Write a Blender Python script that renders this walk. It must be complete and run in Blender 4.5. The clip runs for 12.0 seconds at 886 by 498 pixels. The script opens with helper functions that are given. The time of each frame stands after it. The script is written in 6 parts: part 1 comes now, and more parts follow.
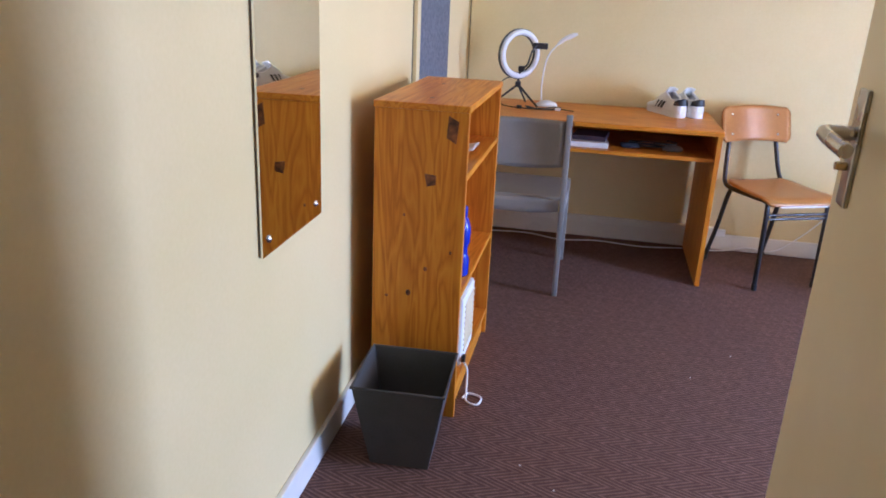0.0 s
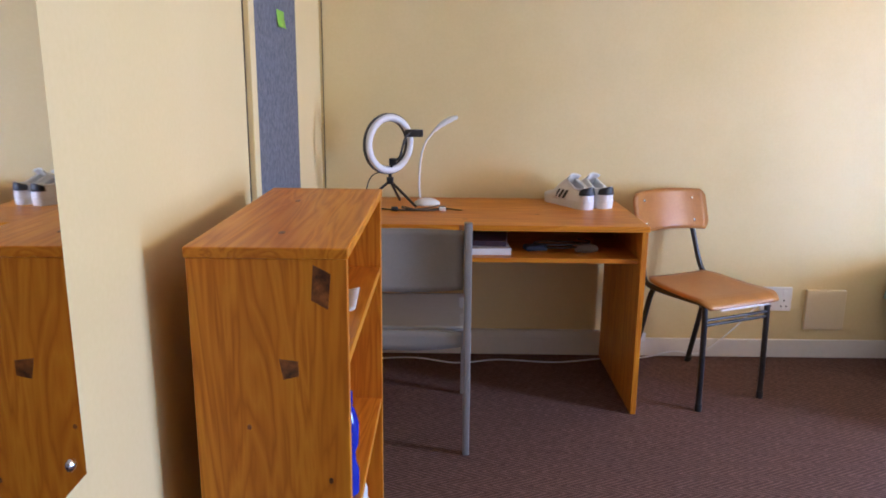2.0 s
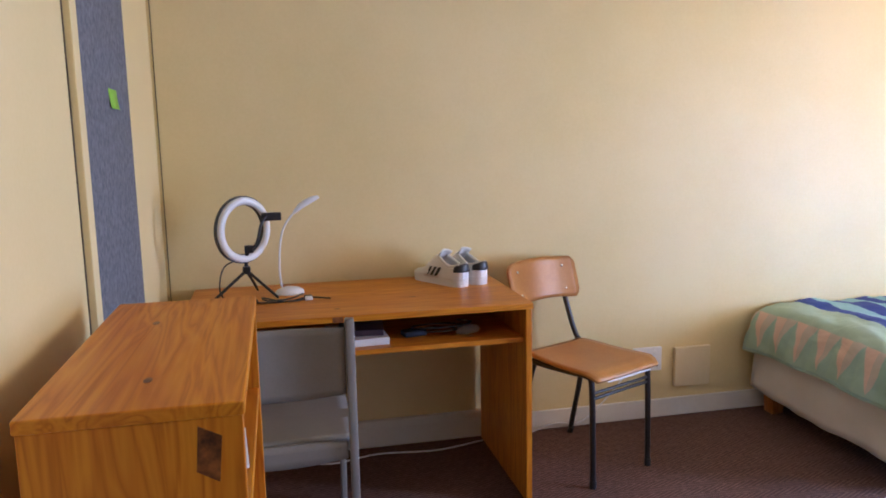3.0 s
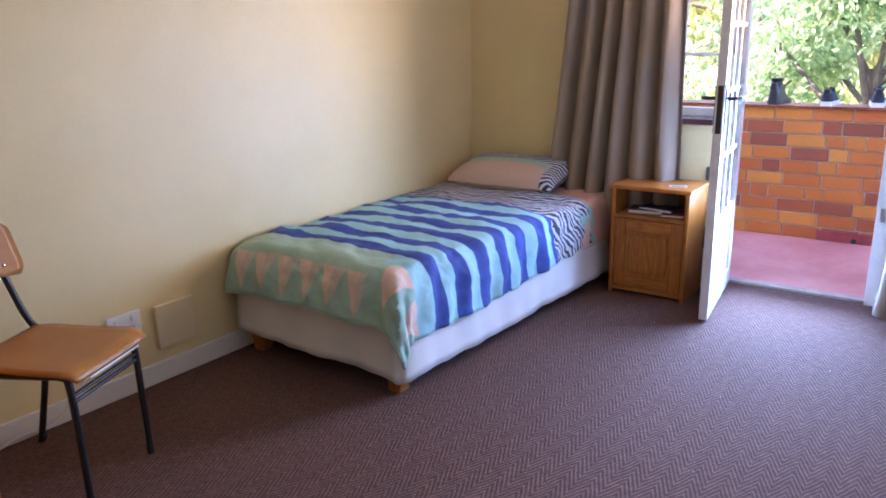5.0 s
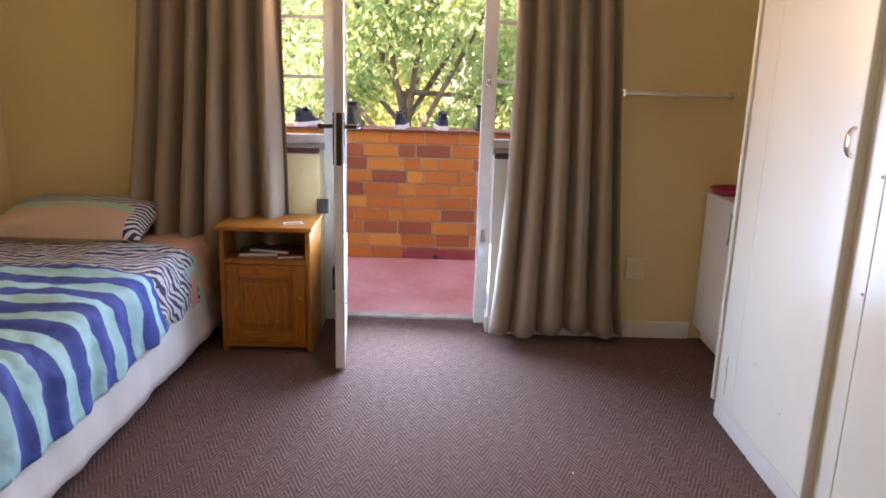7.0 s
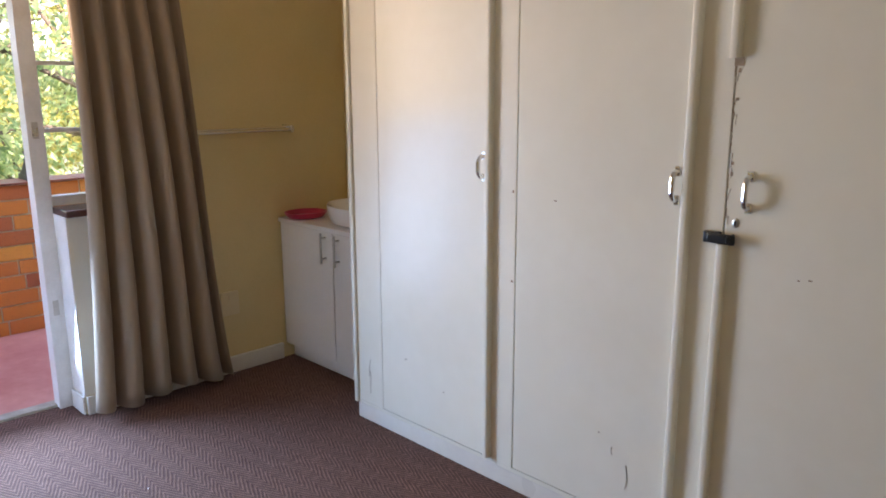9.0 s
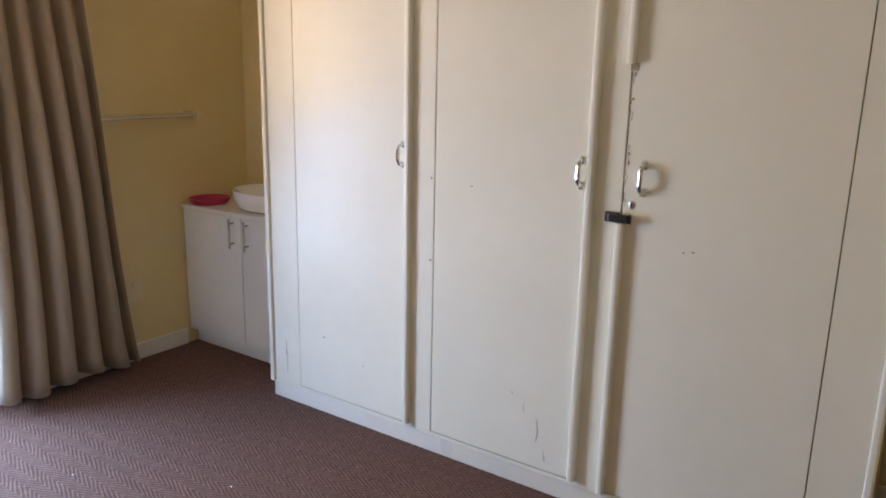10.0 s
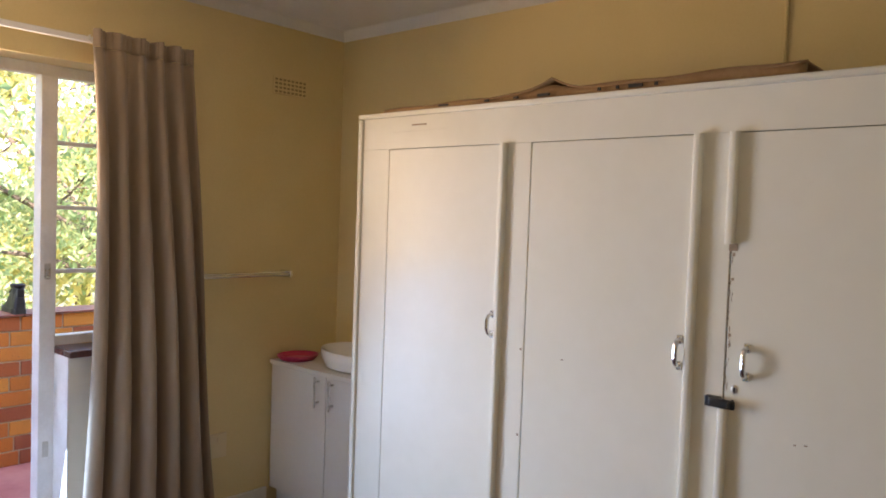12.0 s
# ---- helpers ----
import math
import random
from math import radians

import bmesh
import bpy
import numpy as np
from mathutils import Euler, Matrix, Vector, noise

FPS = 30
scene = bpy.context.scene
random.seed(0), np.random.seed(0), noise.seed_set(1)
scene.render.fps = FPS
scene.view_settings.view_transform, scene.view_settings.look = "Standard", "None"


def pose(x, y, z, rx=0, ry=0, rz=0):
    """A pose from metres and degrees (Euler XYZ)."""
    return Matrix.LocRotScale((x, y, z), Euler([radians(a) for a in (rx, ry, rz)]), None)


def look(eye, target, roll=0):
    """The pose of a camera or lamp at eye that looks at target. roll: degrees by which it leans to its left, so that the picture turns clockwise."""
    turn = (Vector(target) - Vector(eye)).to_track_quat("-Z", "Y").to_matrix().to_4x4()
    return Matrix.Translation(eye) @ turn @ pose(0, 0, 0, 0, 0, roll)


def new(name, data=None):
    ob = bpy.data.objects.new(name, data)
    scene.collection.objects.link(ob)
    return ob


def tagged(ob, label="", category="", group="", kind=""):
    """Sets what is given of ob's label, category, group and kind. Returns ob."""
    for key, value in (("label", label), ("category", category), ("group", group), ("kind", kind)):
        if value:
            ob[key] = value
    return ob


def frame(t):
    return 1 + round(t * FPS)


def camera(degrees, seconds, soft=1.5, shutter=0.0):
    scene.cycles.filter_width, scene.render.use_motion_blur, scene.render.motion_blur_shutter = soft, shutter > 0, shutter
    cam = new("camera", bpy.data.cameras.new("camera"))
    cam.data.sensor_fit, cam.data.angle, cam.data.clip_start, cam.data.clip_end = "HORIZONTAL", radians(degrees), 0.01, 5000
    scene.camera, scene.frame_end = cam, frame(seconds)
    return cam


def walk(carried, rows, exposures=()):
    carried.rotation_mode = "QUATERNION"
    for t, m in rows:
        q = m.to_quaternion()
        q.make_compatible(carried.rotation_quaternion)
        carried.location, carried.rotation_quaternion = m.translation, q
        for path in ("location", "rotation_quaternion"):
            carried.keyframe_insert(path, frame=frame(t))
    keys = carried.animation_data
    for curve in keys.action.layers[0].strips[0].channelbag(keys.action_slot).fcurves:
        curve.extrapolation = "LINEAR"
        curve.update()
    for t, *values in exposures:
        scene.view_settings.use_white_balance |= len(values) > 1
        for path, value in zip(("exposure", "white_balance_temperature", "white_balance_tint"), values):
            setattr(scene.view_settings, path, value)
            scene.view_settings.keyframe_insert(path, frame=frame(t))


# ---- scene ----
cam = camera(61.4, 12.0, 1.8)
PATH = [
    (0, (0.12, 0.249, 1.302), (-0.241, 2.104, 0.646), 2.6),
    (0.5, (0.094, 0.431, 1.29), (-0.319, 2.302, 0.715), 1.7),
    (1, (0.014, 0.646, 1.29), (-0.297, 2.542, 0.732), 0.7),
    (1.5, (-0.022, 0.851, 1.278), (-0.194, 2.772, 0.751), 0.7),
    (2, (-0.056, 1.083, 1.285), (-0.062, 3.031, 0.833), 0.6),
    (2.5, (-0.144, 1.243, 1.311), (0.043, 3.204, 0.966), -0.1),
    (2.7, (-0.171, 1.281, 1.323), (0.104, 3.238, 1.015), -0.5),
    (4.3, (-0.101, 1.569, 1.366), (1.094, 3.103, 0.895), -1.3),
    (4.4, (-0.098, 1.592, 1.369), (1.154, 3.073, 0.88), -1.1),
    (4.5, (-0.088, 1.643, 1.374), (1.227, 3.065, 0.876), -1.3),
    (5, (-0.06, 1.774, 1.362), (1.516, 2.885, 0.83), -1.0),
    (5.5, (0.048, 1.847, 1.371), (1.795, 2.65, 0.821), -0.4),
    (6, (0.179, 1.923, 1.384), (2.032, 2.441, 0.837), 0.3),
    (6.5, (0.283, 2.056, 1.386), (2.192, 2.315, 0.849), 1.1),
    (6.7, (0.318, 2.161, 1.367), (2.244, 2.317, 0.852), 1.3),
    (8.3, (0.618, 2.813, 1.442), (2.345, 1.898, 1.015), 1.9),
    (8.5, (0.621, 2.924, 1.457), (2.262, 1.861, 1.034), 1.3),
    (9, (0.662, 3.109, 1.468), (2.05, 1.735, 1.04), -0.2),
    (9.5, (0.706, 3.236, 1.485), (1.909, 1.698, 1.05), 0.5),
    (10, (0.678, 3.405, 1.503), (1.784, 1.805, 1.038), 1.2),
    (10.5, (0.634, 3.522, 1.505), (1.693, 1.886, 1.055), 1.2),
    (11, (0.615, 3.513, 1.555), (1.688, 1.849, 1.27), 0.8),
    (11.5, (0.637, 3.499, 1.606), (1.778, 1.86, 1.491), 1.2),
    (12, (0.72, 3.393, 1.581), (2.039, 1.892, 1.499), 2.0),
]
EXPOSURE = [(0.0, 3.98, 5100, 39), (1.5, 3.88, 5200, 39), (2.5, 3.6, 5600, 39), (4.3, 3.3, 5250, 42), (5.0, 3.12, 5350, 42),
            (5.5, 3.04, 5900, 42), (6.0, 2.95, 6900, 43), (6.5, 2.9, 7050, 41), (8.5, 2.54, 6550, 33), (9.5, 2.61, 6400, 32),
            (10.0, 2.72, 6500, 32), (10.5, 2.8, 6550, 33), (11.0, 2.82, 6800, 34), (12.0, 2.6, 6520, 33)]
walk(cam, [(t, look(eye, target, roll)) for t, eye, target, roll in PATH], EXPOSURE)

# ---- light ----
world = bpy.data.worlds.new("sky_world")
scene.world = world
world.use_nodes = True
wnt = world.node_tree
sky = wnt.nodes.new("ShaderNodeTexSky")
sky.sky_type = "NISHITA"
sky.sun_disc = False
sky.sun_elevation = radians(46)
sky.sun_rotation = radians(-70)
wbg = wnt.nodes["Background"]
wbg.inputs["Strength"].default_value = 0.15
wnt.links.new(sky.outputs["Color"], wbg.inputs["Color"])

sun = new("sun", bpy.data.lights.new("sun", "SUN"))
sun.data.energy = 5.0
sun.data.angle = radians(0.6)
sun.data.color = (1.0, 0.93, 0.8)
sun.matrix_world = look((-6, 2.5 + 2.2, 9), (0, 2.5, 2.4))


def window_light(name, y0, y1, z0, z1, watts, tilt, spread, color):
    """An area lamp standing in for daylight in one part of the opening; tilt is how far it points downwards."""
    lamp = new(name, bpy.data.lights.new(name, "AREA"))
    lamp.data.shape = "RECTANGLE"
    lamp.data.size, lamp.data.size_y = y1 - y0, z1 - z0
    lamp.data.energy = watts
    lamp.data.spread = radians(spread)
    lamp.data.color = color
    c = (4.055, (y0 + y1) / 2, (z0 + z1) / 2)
    lamp.matrix_world = look(c, (c[0] - 3.0, c[1] + 0.4, c[2] - 3.0 * math.tan(radians(tilt))))
    return lamp


# two added lamps: a low cool one for skylight off the shaded balcony, a warm one above for the sunlit trees
window_light("balcony_daylight", 2.02, 2.76, 0.20, 1.30, 7.4, 15, 138, (0.42, 0.72, 1.0))
window_light("tree_daylight", 1.99, 2.80, 1.30, 2.15, 4.0, -10, 150, (1.0, 0.82, 0.52))


# ---- materials ----
def mat(name, base=(0.5, 0.5, 0.5), rough=0.6, metal=0.0):
    m = bpy.data.materials.new(name)
    m.use_nodes = True
    p = m.node_tree.nodes["Principled BSDF"]
    p.inputs["Base Color"].default_value = (*base, 1)
    p.inputs["Roughness"].default_value = rough
    p.inputs["Metallic"].default_value = metal
    return m


def put(nt, sock, v):
    if hasattr(v, "is_output"):
        nt.links.new(v, sock)
    elif isinstance(v, tuple):
        sock.default_value = (*v, 1) if len(v) == 3 and len(sock.default_value) == 4 else v
    else:
        sock.default_value = v


def mth(nt, op, a, b=0.0, c=0.0):
    n = nt.nodes.new("ShaderNodeMath")
    n.operation = op
    put(nt, n.inputs[0], a), put(nt, n.inputs[1], b), put(nt, n.inputs[2], c)
    return n.outputs[0]


def mix(nt, f, a, b, kind="MIX"):
    n = nt.nodes.new("ShaderNodeMix")
    n.data_type, n.blend_type = "RGBA", kind
    put(nt, n.inputs[0], f), put(nt, n.inputs[6], a), put(nt, n.inputs[7], b)
    return n.outputs[2]


def coords(nt, kind="Object", scale=(1, 1, 1)):
    tc = nt.nodes.new("ShaderNodeTexCoord")
    mp = nt.nodes.new("ShaderNodeMapping")
    mp.inputs["Scale"].default_value = scale
    nt.links.new(tc.outputs[kind], mp.inputs["Vector"])
    return mp.outputs[0]


def world_coords(nt, scale=(1, 1, 1)):
    g = nt.nodes.new("ShaderNodeNewGeometry")
    mp = nt.nodes.new("ShaderNodeMapping")
    mp.inputs["Scale"].default_value = scale
    nt.links.new(g.outputs["Position"], mp.inputs["Vector"])
    return mp.outputs[0]


def nz(nt, vec, scale, detail=4.0, rough=0.55, dist=0.0):
    n = nt.nodes.new("ShaderNodeTexNoise")
    nt.links.new(vec, n.inputs["Vector"])
    for k, v in (("Scale", scale), ("Detail", detail), ("Roughness", rough), ("Distortion", dist)):
        n.inputs[k].default_value = v
    return n.outputs["Fac"]


def ramp(nt, f, stops, interp="LINEAR"):
    n = nt.nodes.new("ShaderNodeValToRGB")
    n.color_ramp.interpolation = interp
    el = n.color_ramp.elements
    while len(el) < len(stops):
        el.new(0.5)
    for e, (p, c) in zip(el, stops):
        e.position, e.color = p, (*c, 1) if len(c) == 3 else c
    nt.links.new(f, n.inputs[0])
    return n.outputs[0]


def bump(nt, m, height, strength=0.3, dist=0.002):
    b = nt.nodes.new("ShaderNodeBump")
    b.inputs["Strength"].default_value, b.inputs["Distance"].default_value = strength, dist
    nt.links.new(height, b.inputs["Height"])
    nt.links.new(b.outputs[0], m.node_tree.nodes["Principled BSDF"].inputs["Normal"])


def setin(m, key, v):
    put(m.node_tree, m.node_tree.nodes["Principled BSDF"].inputs[key], v)


def varied(name, a, b, rough=0.6, scale=3.0, fine=60.0, metal=0.0, bstr=0.15, bdist=0.001, spread=0.12):
    """A plain surface with blotches at one scale, grain at another and a fine relief."""
    m = mat(name, a, rough, metal)
    nt = m.node_tree
    v = coords(nt)
    big, small = nz(nt, v, scale), nz(nt, v, fine, 3.0)
    f = mth(nt, "ADD", mth(nt, "MULTIPLY", big, 0.75), mth(nt, "MULTIPLY", small, 0.25))
    setin(m, "Base Color", ramp(nt, f, [(0.5 - spread, a), (0.5 + spread, b)]))
    setin(m, "Roughness", mth(nt, "MULTIPLY_ADD", big, 0.16, rough - 0.08))
    bump(nt, m, small, bstr, bdist)
    return m


WALL = varied("cream_wall_paint", (0.735, 0.588, 0.275), (0.79, 0.638, 0.325), 0.5, 1.4, 90, bstr=0.12, bdist=0.0015)
CEIL = varied("ceiling_paint", (0.72, 0.70, 0.64), (0.79, 0.77, 0.71), 0.8, 1.0, 50)
WHITE = varied("white_gloss_paint", (0.74, 0.70, 0.62), (0.81, 0.78, 0.70), 0.3, 2.0, 40, bstr=0.12, bdist=0.001)
WARD = varied("wardrobe_enamel_paint", (0.80, 0.765, 0.645), (0.845, 0.812, 0.70), 0.25, 1.3, 14, bstr=0.10, bdist=0.0012)
setin(WARD, "Specular IOR Level", 0.2)
DOORP = varied("cream_door_enamel", (0.80, 0.635, 0.35), (0.84, 0.68, 0.40), 0.35, 1.6, 20, bstr=0.10, bdist=0.0012)
FRAME = varied("window_frame_paint", (0.70, 0.67, 0.62), (0.82, 0.80, 0.76), 0.35, 6.0, 70, bstr=0.3)
LAMINATE = varied("white_laminate", (0.78, 0.76, 0.71), (0.82, 0.80, 0.76), 0.3, 1.5, 50)
CERAMIC = varied("white_ceramic", (0.84, 0.83, 0.80), (0.88, 0.87, 0.84), 0.1, 2.0, 20, bstr=0.02)
PLASTW = varied("white_plastic", (0.80, 0.80, 0.79), (0.85, 0.85, 0.83), 0.35, 4.0, 60, bstr=0.05)
PLATE = varied("cream_plastic", (0.76, 0.62, 0.37), (0.80, 0.67, 0.42), 0.4, 4.0, 60, bstr=0.05)
GREYPL = varied("grey_plastic", (0.235, 0.215, 0.19), (0.275, 0.252, 0.225), 0.5, 5.0, 120, bstr=0.1)
BINMAT = varied("charcoal_plastic", (0.052, 0.050, 0.047), (0.075, 0.072, 0.067), 0.5, 6.0, 150, bstr=0.15)
BLACKM = varied("black_enamelled_steel", (0.010, 0.010, 0.011), (0.022, 0.022, 0.023), 0.32, 8.0, 60, bstr=0.05)
BLACKP = varied("black_plastic", (0.012, 0.012, 0.013), (0.025, 0.025, 0.026), 0.45, 8.0, 60, bstr=0.05)
CHROME = varied("chrome", (0.72, 0.71, 0.69), (0.80, 0.79, 0.77), 0.18, 8.0, 60, metal=1.0, bstr=0.03)
BRASS = varied("worn_brass", (0.62, 0.45, 0.2), (0.7, 0.52, 0.26), 0.25, 8.0, 60, metal=1.0, bstr=0.03)
NICKEL = varied("satin_nickel", (0.50, 0.46, 0.40), (0.60, 0.56, 0.49), 0.28, 8.0, 60, metal=1.0, bstr=0.03)
DARKST = varied("dark_bronze_lock", (0.035, 0.028, 0.022), (0.07, 0.055, 0.04), 0.45, 12.0, 60, metal=0.6)
FELT = varied("grey_felt", (0.085, 0.09, 0.105), (0.20, 0.207, 0.225), 0.95, 60.0, 160, bstr=0.6, bdist=0.003, spread=0.16)
NOTE = varied("green_paper", (0.22, 0.50, 0.03), (0.28, 0.58, 0.05), 0.7, 8, 60)
SILL = varied("dark_red_sill_tile", (0.07, 0.03, 0.028), (0.12, 0.05, 0.045), 0.16, 6, 60)
REDFLOOR = varied("red_painted_concrete", (0.50, 0.17, 0.135), (0.66, 0.31, 0.25), 0.45, 2.6, 22, bstr=0.25, spread=0.16)
REDSKIRT = varied("red_painted_brick", (0.26, 0.045, 0.045), (0.36, 0.075, 0.07), 0.5, 8, 40, bstr=0.3)
COPING = varied("red_brown_coping_tile", (0.20, 0.065, 0.04), (0.33, 0.12, 0.07), 0.5, 7, 60, bstr=0.3)
MORTAR = varied("mortar", (0.46, 0.37, 0.26), (0.58, 0.49, 0.37), 0.9, 14, 90, bstr=0.5, bdist=0.003)
PLASTER = varied("outside_plaster", (0.62, 0.56, 0.45), (0.70, 0.64, 0.52), 0.85, 2, 60, bstr=0.3)
VALANCE = varied("off_white_cotton", (0.66, 0.63, 0.60), (0.74, 0.71, 0.68), 0.9, 5, 260, bstr=0.2)
PINK = varied("pink_plastic", (0.40, 0.022, 0.075), (0.50, 0.045, 0.11), 0.35, 8, 60)
BLUE = varied("blue_translucent_plastic", (0.012, 0.02, 0.30), (0.025, 0.045, 0.42), 0.2, 8, 40)
PAPER = varied("paper", (0.72, 0.68, 0.64), (0.80, 0.76, 0.72), 0.7, 8, 60)
BOOKP = varied("dark_book_cover", (0.04, 0.03, 0.045), (0.10, 0.05, 0.06), 0.4, 10, 60)
REDBOOK = varied("red_booklet_cover", (0.32, 0.06, 0.04), (0.45, 0.12, 0.08), 0.4, 10, 60)
CARD = varied("brown_cardboard", (0.27, 0.155, 0.068), (0.38, 0.235, 0.11), 0.85, 5, 70, bstr=0.3)
INK = varied("black_ink", (0.02, 0.02, 0.02), (0.04, 0.035, 0.03), 0.7, 20, 60)
SHOEW = varied("white_leather", (0.72, 0.70, 0.66), (0.80, 0.78, 0.74), 0.45, 14, 120, bstr=0.25)
SHOEK = varied("black_leather", (0.012, 0.012, 0.013), (0.03, 0.03, 0.032), 0.42, 14, 120, bstr=0.25)
SHOEN = varied("navy_canvas", (0.012, 0.014, 0.025), (0.03, 0.034, 0.05), 0.8, 20, 200, bstr=0.4)
BARK = varied("bark", (0.07, 0.052, 0.036), (0.17, 0.13, 0.09), 0.9, 7, 40, bstr=0.9, bdist=0.02, spread=0.2)
GRASS = varied("grass_ground", (0.06, 0.085, 0.03), (0.13, 0.13, 0.06), 0.95, 0.6, 14)
SCRATCH = varied("scraped_wood_mark", (0.26, 0.18, 0.11), (0.42, 0.32, 0.22), 0.8, 30, 90)
LEDWHITE = varied("frosted_diffuser", (0.80, 0.79, 0.76), (0.84, 0.83, 0.80), 0.35, 8, 60, bstr=0.03)

MIRROR = mat("mirror_glass", (0.86, 0.88, 0.86), 0.02, 1.0)
GLASS = mat("window_glass", (1, 1, 1), 0.0)
setin(GLASS, "Transmission Weight", 1.0)
setin(GLASS, "IOR", 1.1)


def wood(name, dark, mid, light, axis=2, rough=0.32, grain=1.0):
    """Varnished pine: long grain along one axis, cathedral figure and small pores."""
    m = mat(name, mid, rough)
    nt = m.node_tree
    sc = [9.0 * grain, 9.0 * grain, 9.0 * grain]
    sc[axis] = 0.75 * grain
    v = coords(nt, "Object", tuple(sc))
    swirl = nz(nt, v, 1.6, 3.0, 0.5, 0.6)
    rings = mth(nt, "PINGPONG", mth(nt, "MULTIPLY", swirl, 9.0), 0.5)
    sc2 = [60.0, 60.0, 60.0]
    sc2[axis] = 1.6
    fine = nz(nt, coords(nt, "Object", tuple(sc2)), 2.0, 4.0, 0.6)
    f = mth(nt, "ADD", mth(nt, "MULTIPLY", rings, 0.85), mth(nt, "MULTIPLY", fine, 0.5))
    col = ramp(nt, f, [(0.2, light), (0.5, mid), (0.86, dark)])
    blot = nz(nt, coords(nt, "Object", (1, 1, 1)), 3.0, 3.0)
    col = mix(nt, mth(nt, "MULTIPLY", blot, 0.35), col, tuple(c * 0.68 for c in mid))
    setin(m, "Specular IOR Level", 0.24)
    # glued staves, each a little lighter or darker than its neighbour
    sp = nt.nodes.new("ShaderNodeSeparateXYZ")
    nt.links.new(coords(nt), sp.inputs[0])
    wn = nt.nodes.new("ShaderNodeTexWhiteNoise")
    wn.noise_dimensions = "1D"
    nt.links.new(mth(nt, "FLOOR", mth(nt, "MULTIPLY", sp.outputs[1 if axis == 0 else 0], 1 / 0.052)), wn.inputs["W"])
    col = mix(nt, mth(nt, "MULTIPLY", wn.outputs[0], 0.30), col, dark)
    setin(m, "Base Color", col)
    setin(m, "Roughness", mth(nt, "MULTIPLY_ADD", fine, 0.2, rough - 0.06))
    bump(nt, m, f, 0.12, 0.001)
    return m


PINE_D, PINE_M, PINE_L = (0.40, 0.096, 0.005), (0.70, 0.245, 0.009), (0.82, 0.345, 0.016)
PINE_X = wood("varnished_pine_along_x", PINE_D, PINE_M, PINE_L, 0)
PINE_Y = wood("varnished_pine_along_y", PINE_D, PINE_M, PINE_L, 1)
PINE_Z = wood("varnished_pine_along_z", PINE_D, PINE_M, PINE_L, 2)
NS_D, NS_M, NS_L = (0.30, 0.088, 0.012), (0.44, 0.152, 0.022), (0.53, 0.215, 0.038)
NSP_Y = wood("honey_pine_along_y", NS_D, NS_M, NS_L, 1)
NSP_Z = wood("honey_pine_along_z", NS_D, NS_M, NS_L, 2)
PLY = varied("varnished_beech_plywood", (0.38, 0.148, 0.030), (0.47, 0.208, 0.048), 0.32, 5, 90, bstr=0.05)
setin(PLY, "Specular IOR Level", 0.3)
KNOT = varied("dark_pine_knot", (0.045, 0.012, 0.006), (0.34, 0.11, 0.026), 0.35, 45, 120, spread=0.16)


def carpet_material():
    """Herringbone weave: zigzag rows of two browns, with tufted relief and worn patches."""
    m = mat("herringbone_carpet", (0.1, 0.06, 0.05), 0.95)
    nt = m.node_tree
    sep = nt.nodes.new("ShaderNodeSeparateXYZ")
    nt.links.new(world_coords(nt), sep.inputs[0])
    x, y = sep.outputs[0], sep.outputs[1]
    wob = nz(nt, world_coords(nt), 7.0, 2.0)
    tri = mth(nt, "PINGPONG", mth(nt, "MULTIPLY_ADD", wob, 0.012, y), 0.0435)
    lane = mth(nt, "ADD", mth(nt, "ADD", x, mth(nt, "MULTIPLY", tri, 2.2)), mth(nt, "MULTIPLY", wob, 0.02))
    st = mth(nt, "PINGPONG", mth(nt, "MULTIPLY", lane, 1 / 0.033), 0.5)
    tuft = nz(nt, world_coords(nt), 260.0, 2.0)
    mottle = nz(nt, world_coords(nt), 30.0, 3.0)
    f = mth(nt, "ADD", mth(nt, "MULTIPLY", st, 0.85), mth(nt, "ADD", mth(nt, "MULTIPLY", tuft, 0.5), mth(nt, "MULTIPLY", mottle, 0.45)))
    col = ramp(nt, f, [(0.36, (0.053, 0.022, 0.015)), (0.66, (0.105, 0.046, 0.031)), (1.0, (0.25, 0.136, 0.097))])
    worn = nz(nt, world_coords(nt), 1.3, 4.0)
    col = mix(nt, mth(nt, "MULTIPLY", worn, 0.3), col, (0.086, 0.040, 0.033))
    setin(m, "Base Color", col)
    bump(nt, m, f, 0.7, 0.004)
    return m


CARPET = carpet_material()


def fabric(name, a, b, rough=0.9):
    m = mat(name, a, rough)
    nt = m.node_tree
    v = coords(nt)
    big, weave = nz(nt, v, 2.0, 3.0), nz(nt, coords(nt, "Object", (1, 1, 0.35)), 380.0, 2.0)
    setin(m, "Base Color", mix(nt, mth(nt, "ADD", mth(nt, "MULTIPLY", big, 0.6), mth(nt, "MULTIPLY", weave, 0.4)), a, b))
    setin(m, "Sheen Weight", 0.15)
    bump(nt, m, weave, 0.25, 0.001)
    return m


CURTAIN = fabric("taupe_curtain_cloth", (0.29, 0.218, 0.15), (0.38, 0.298, 0.212))


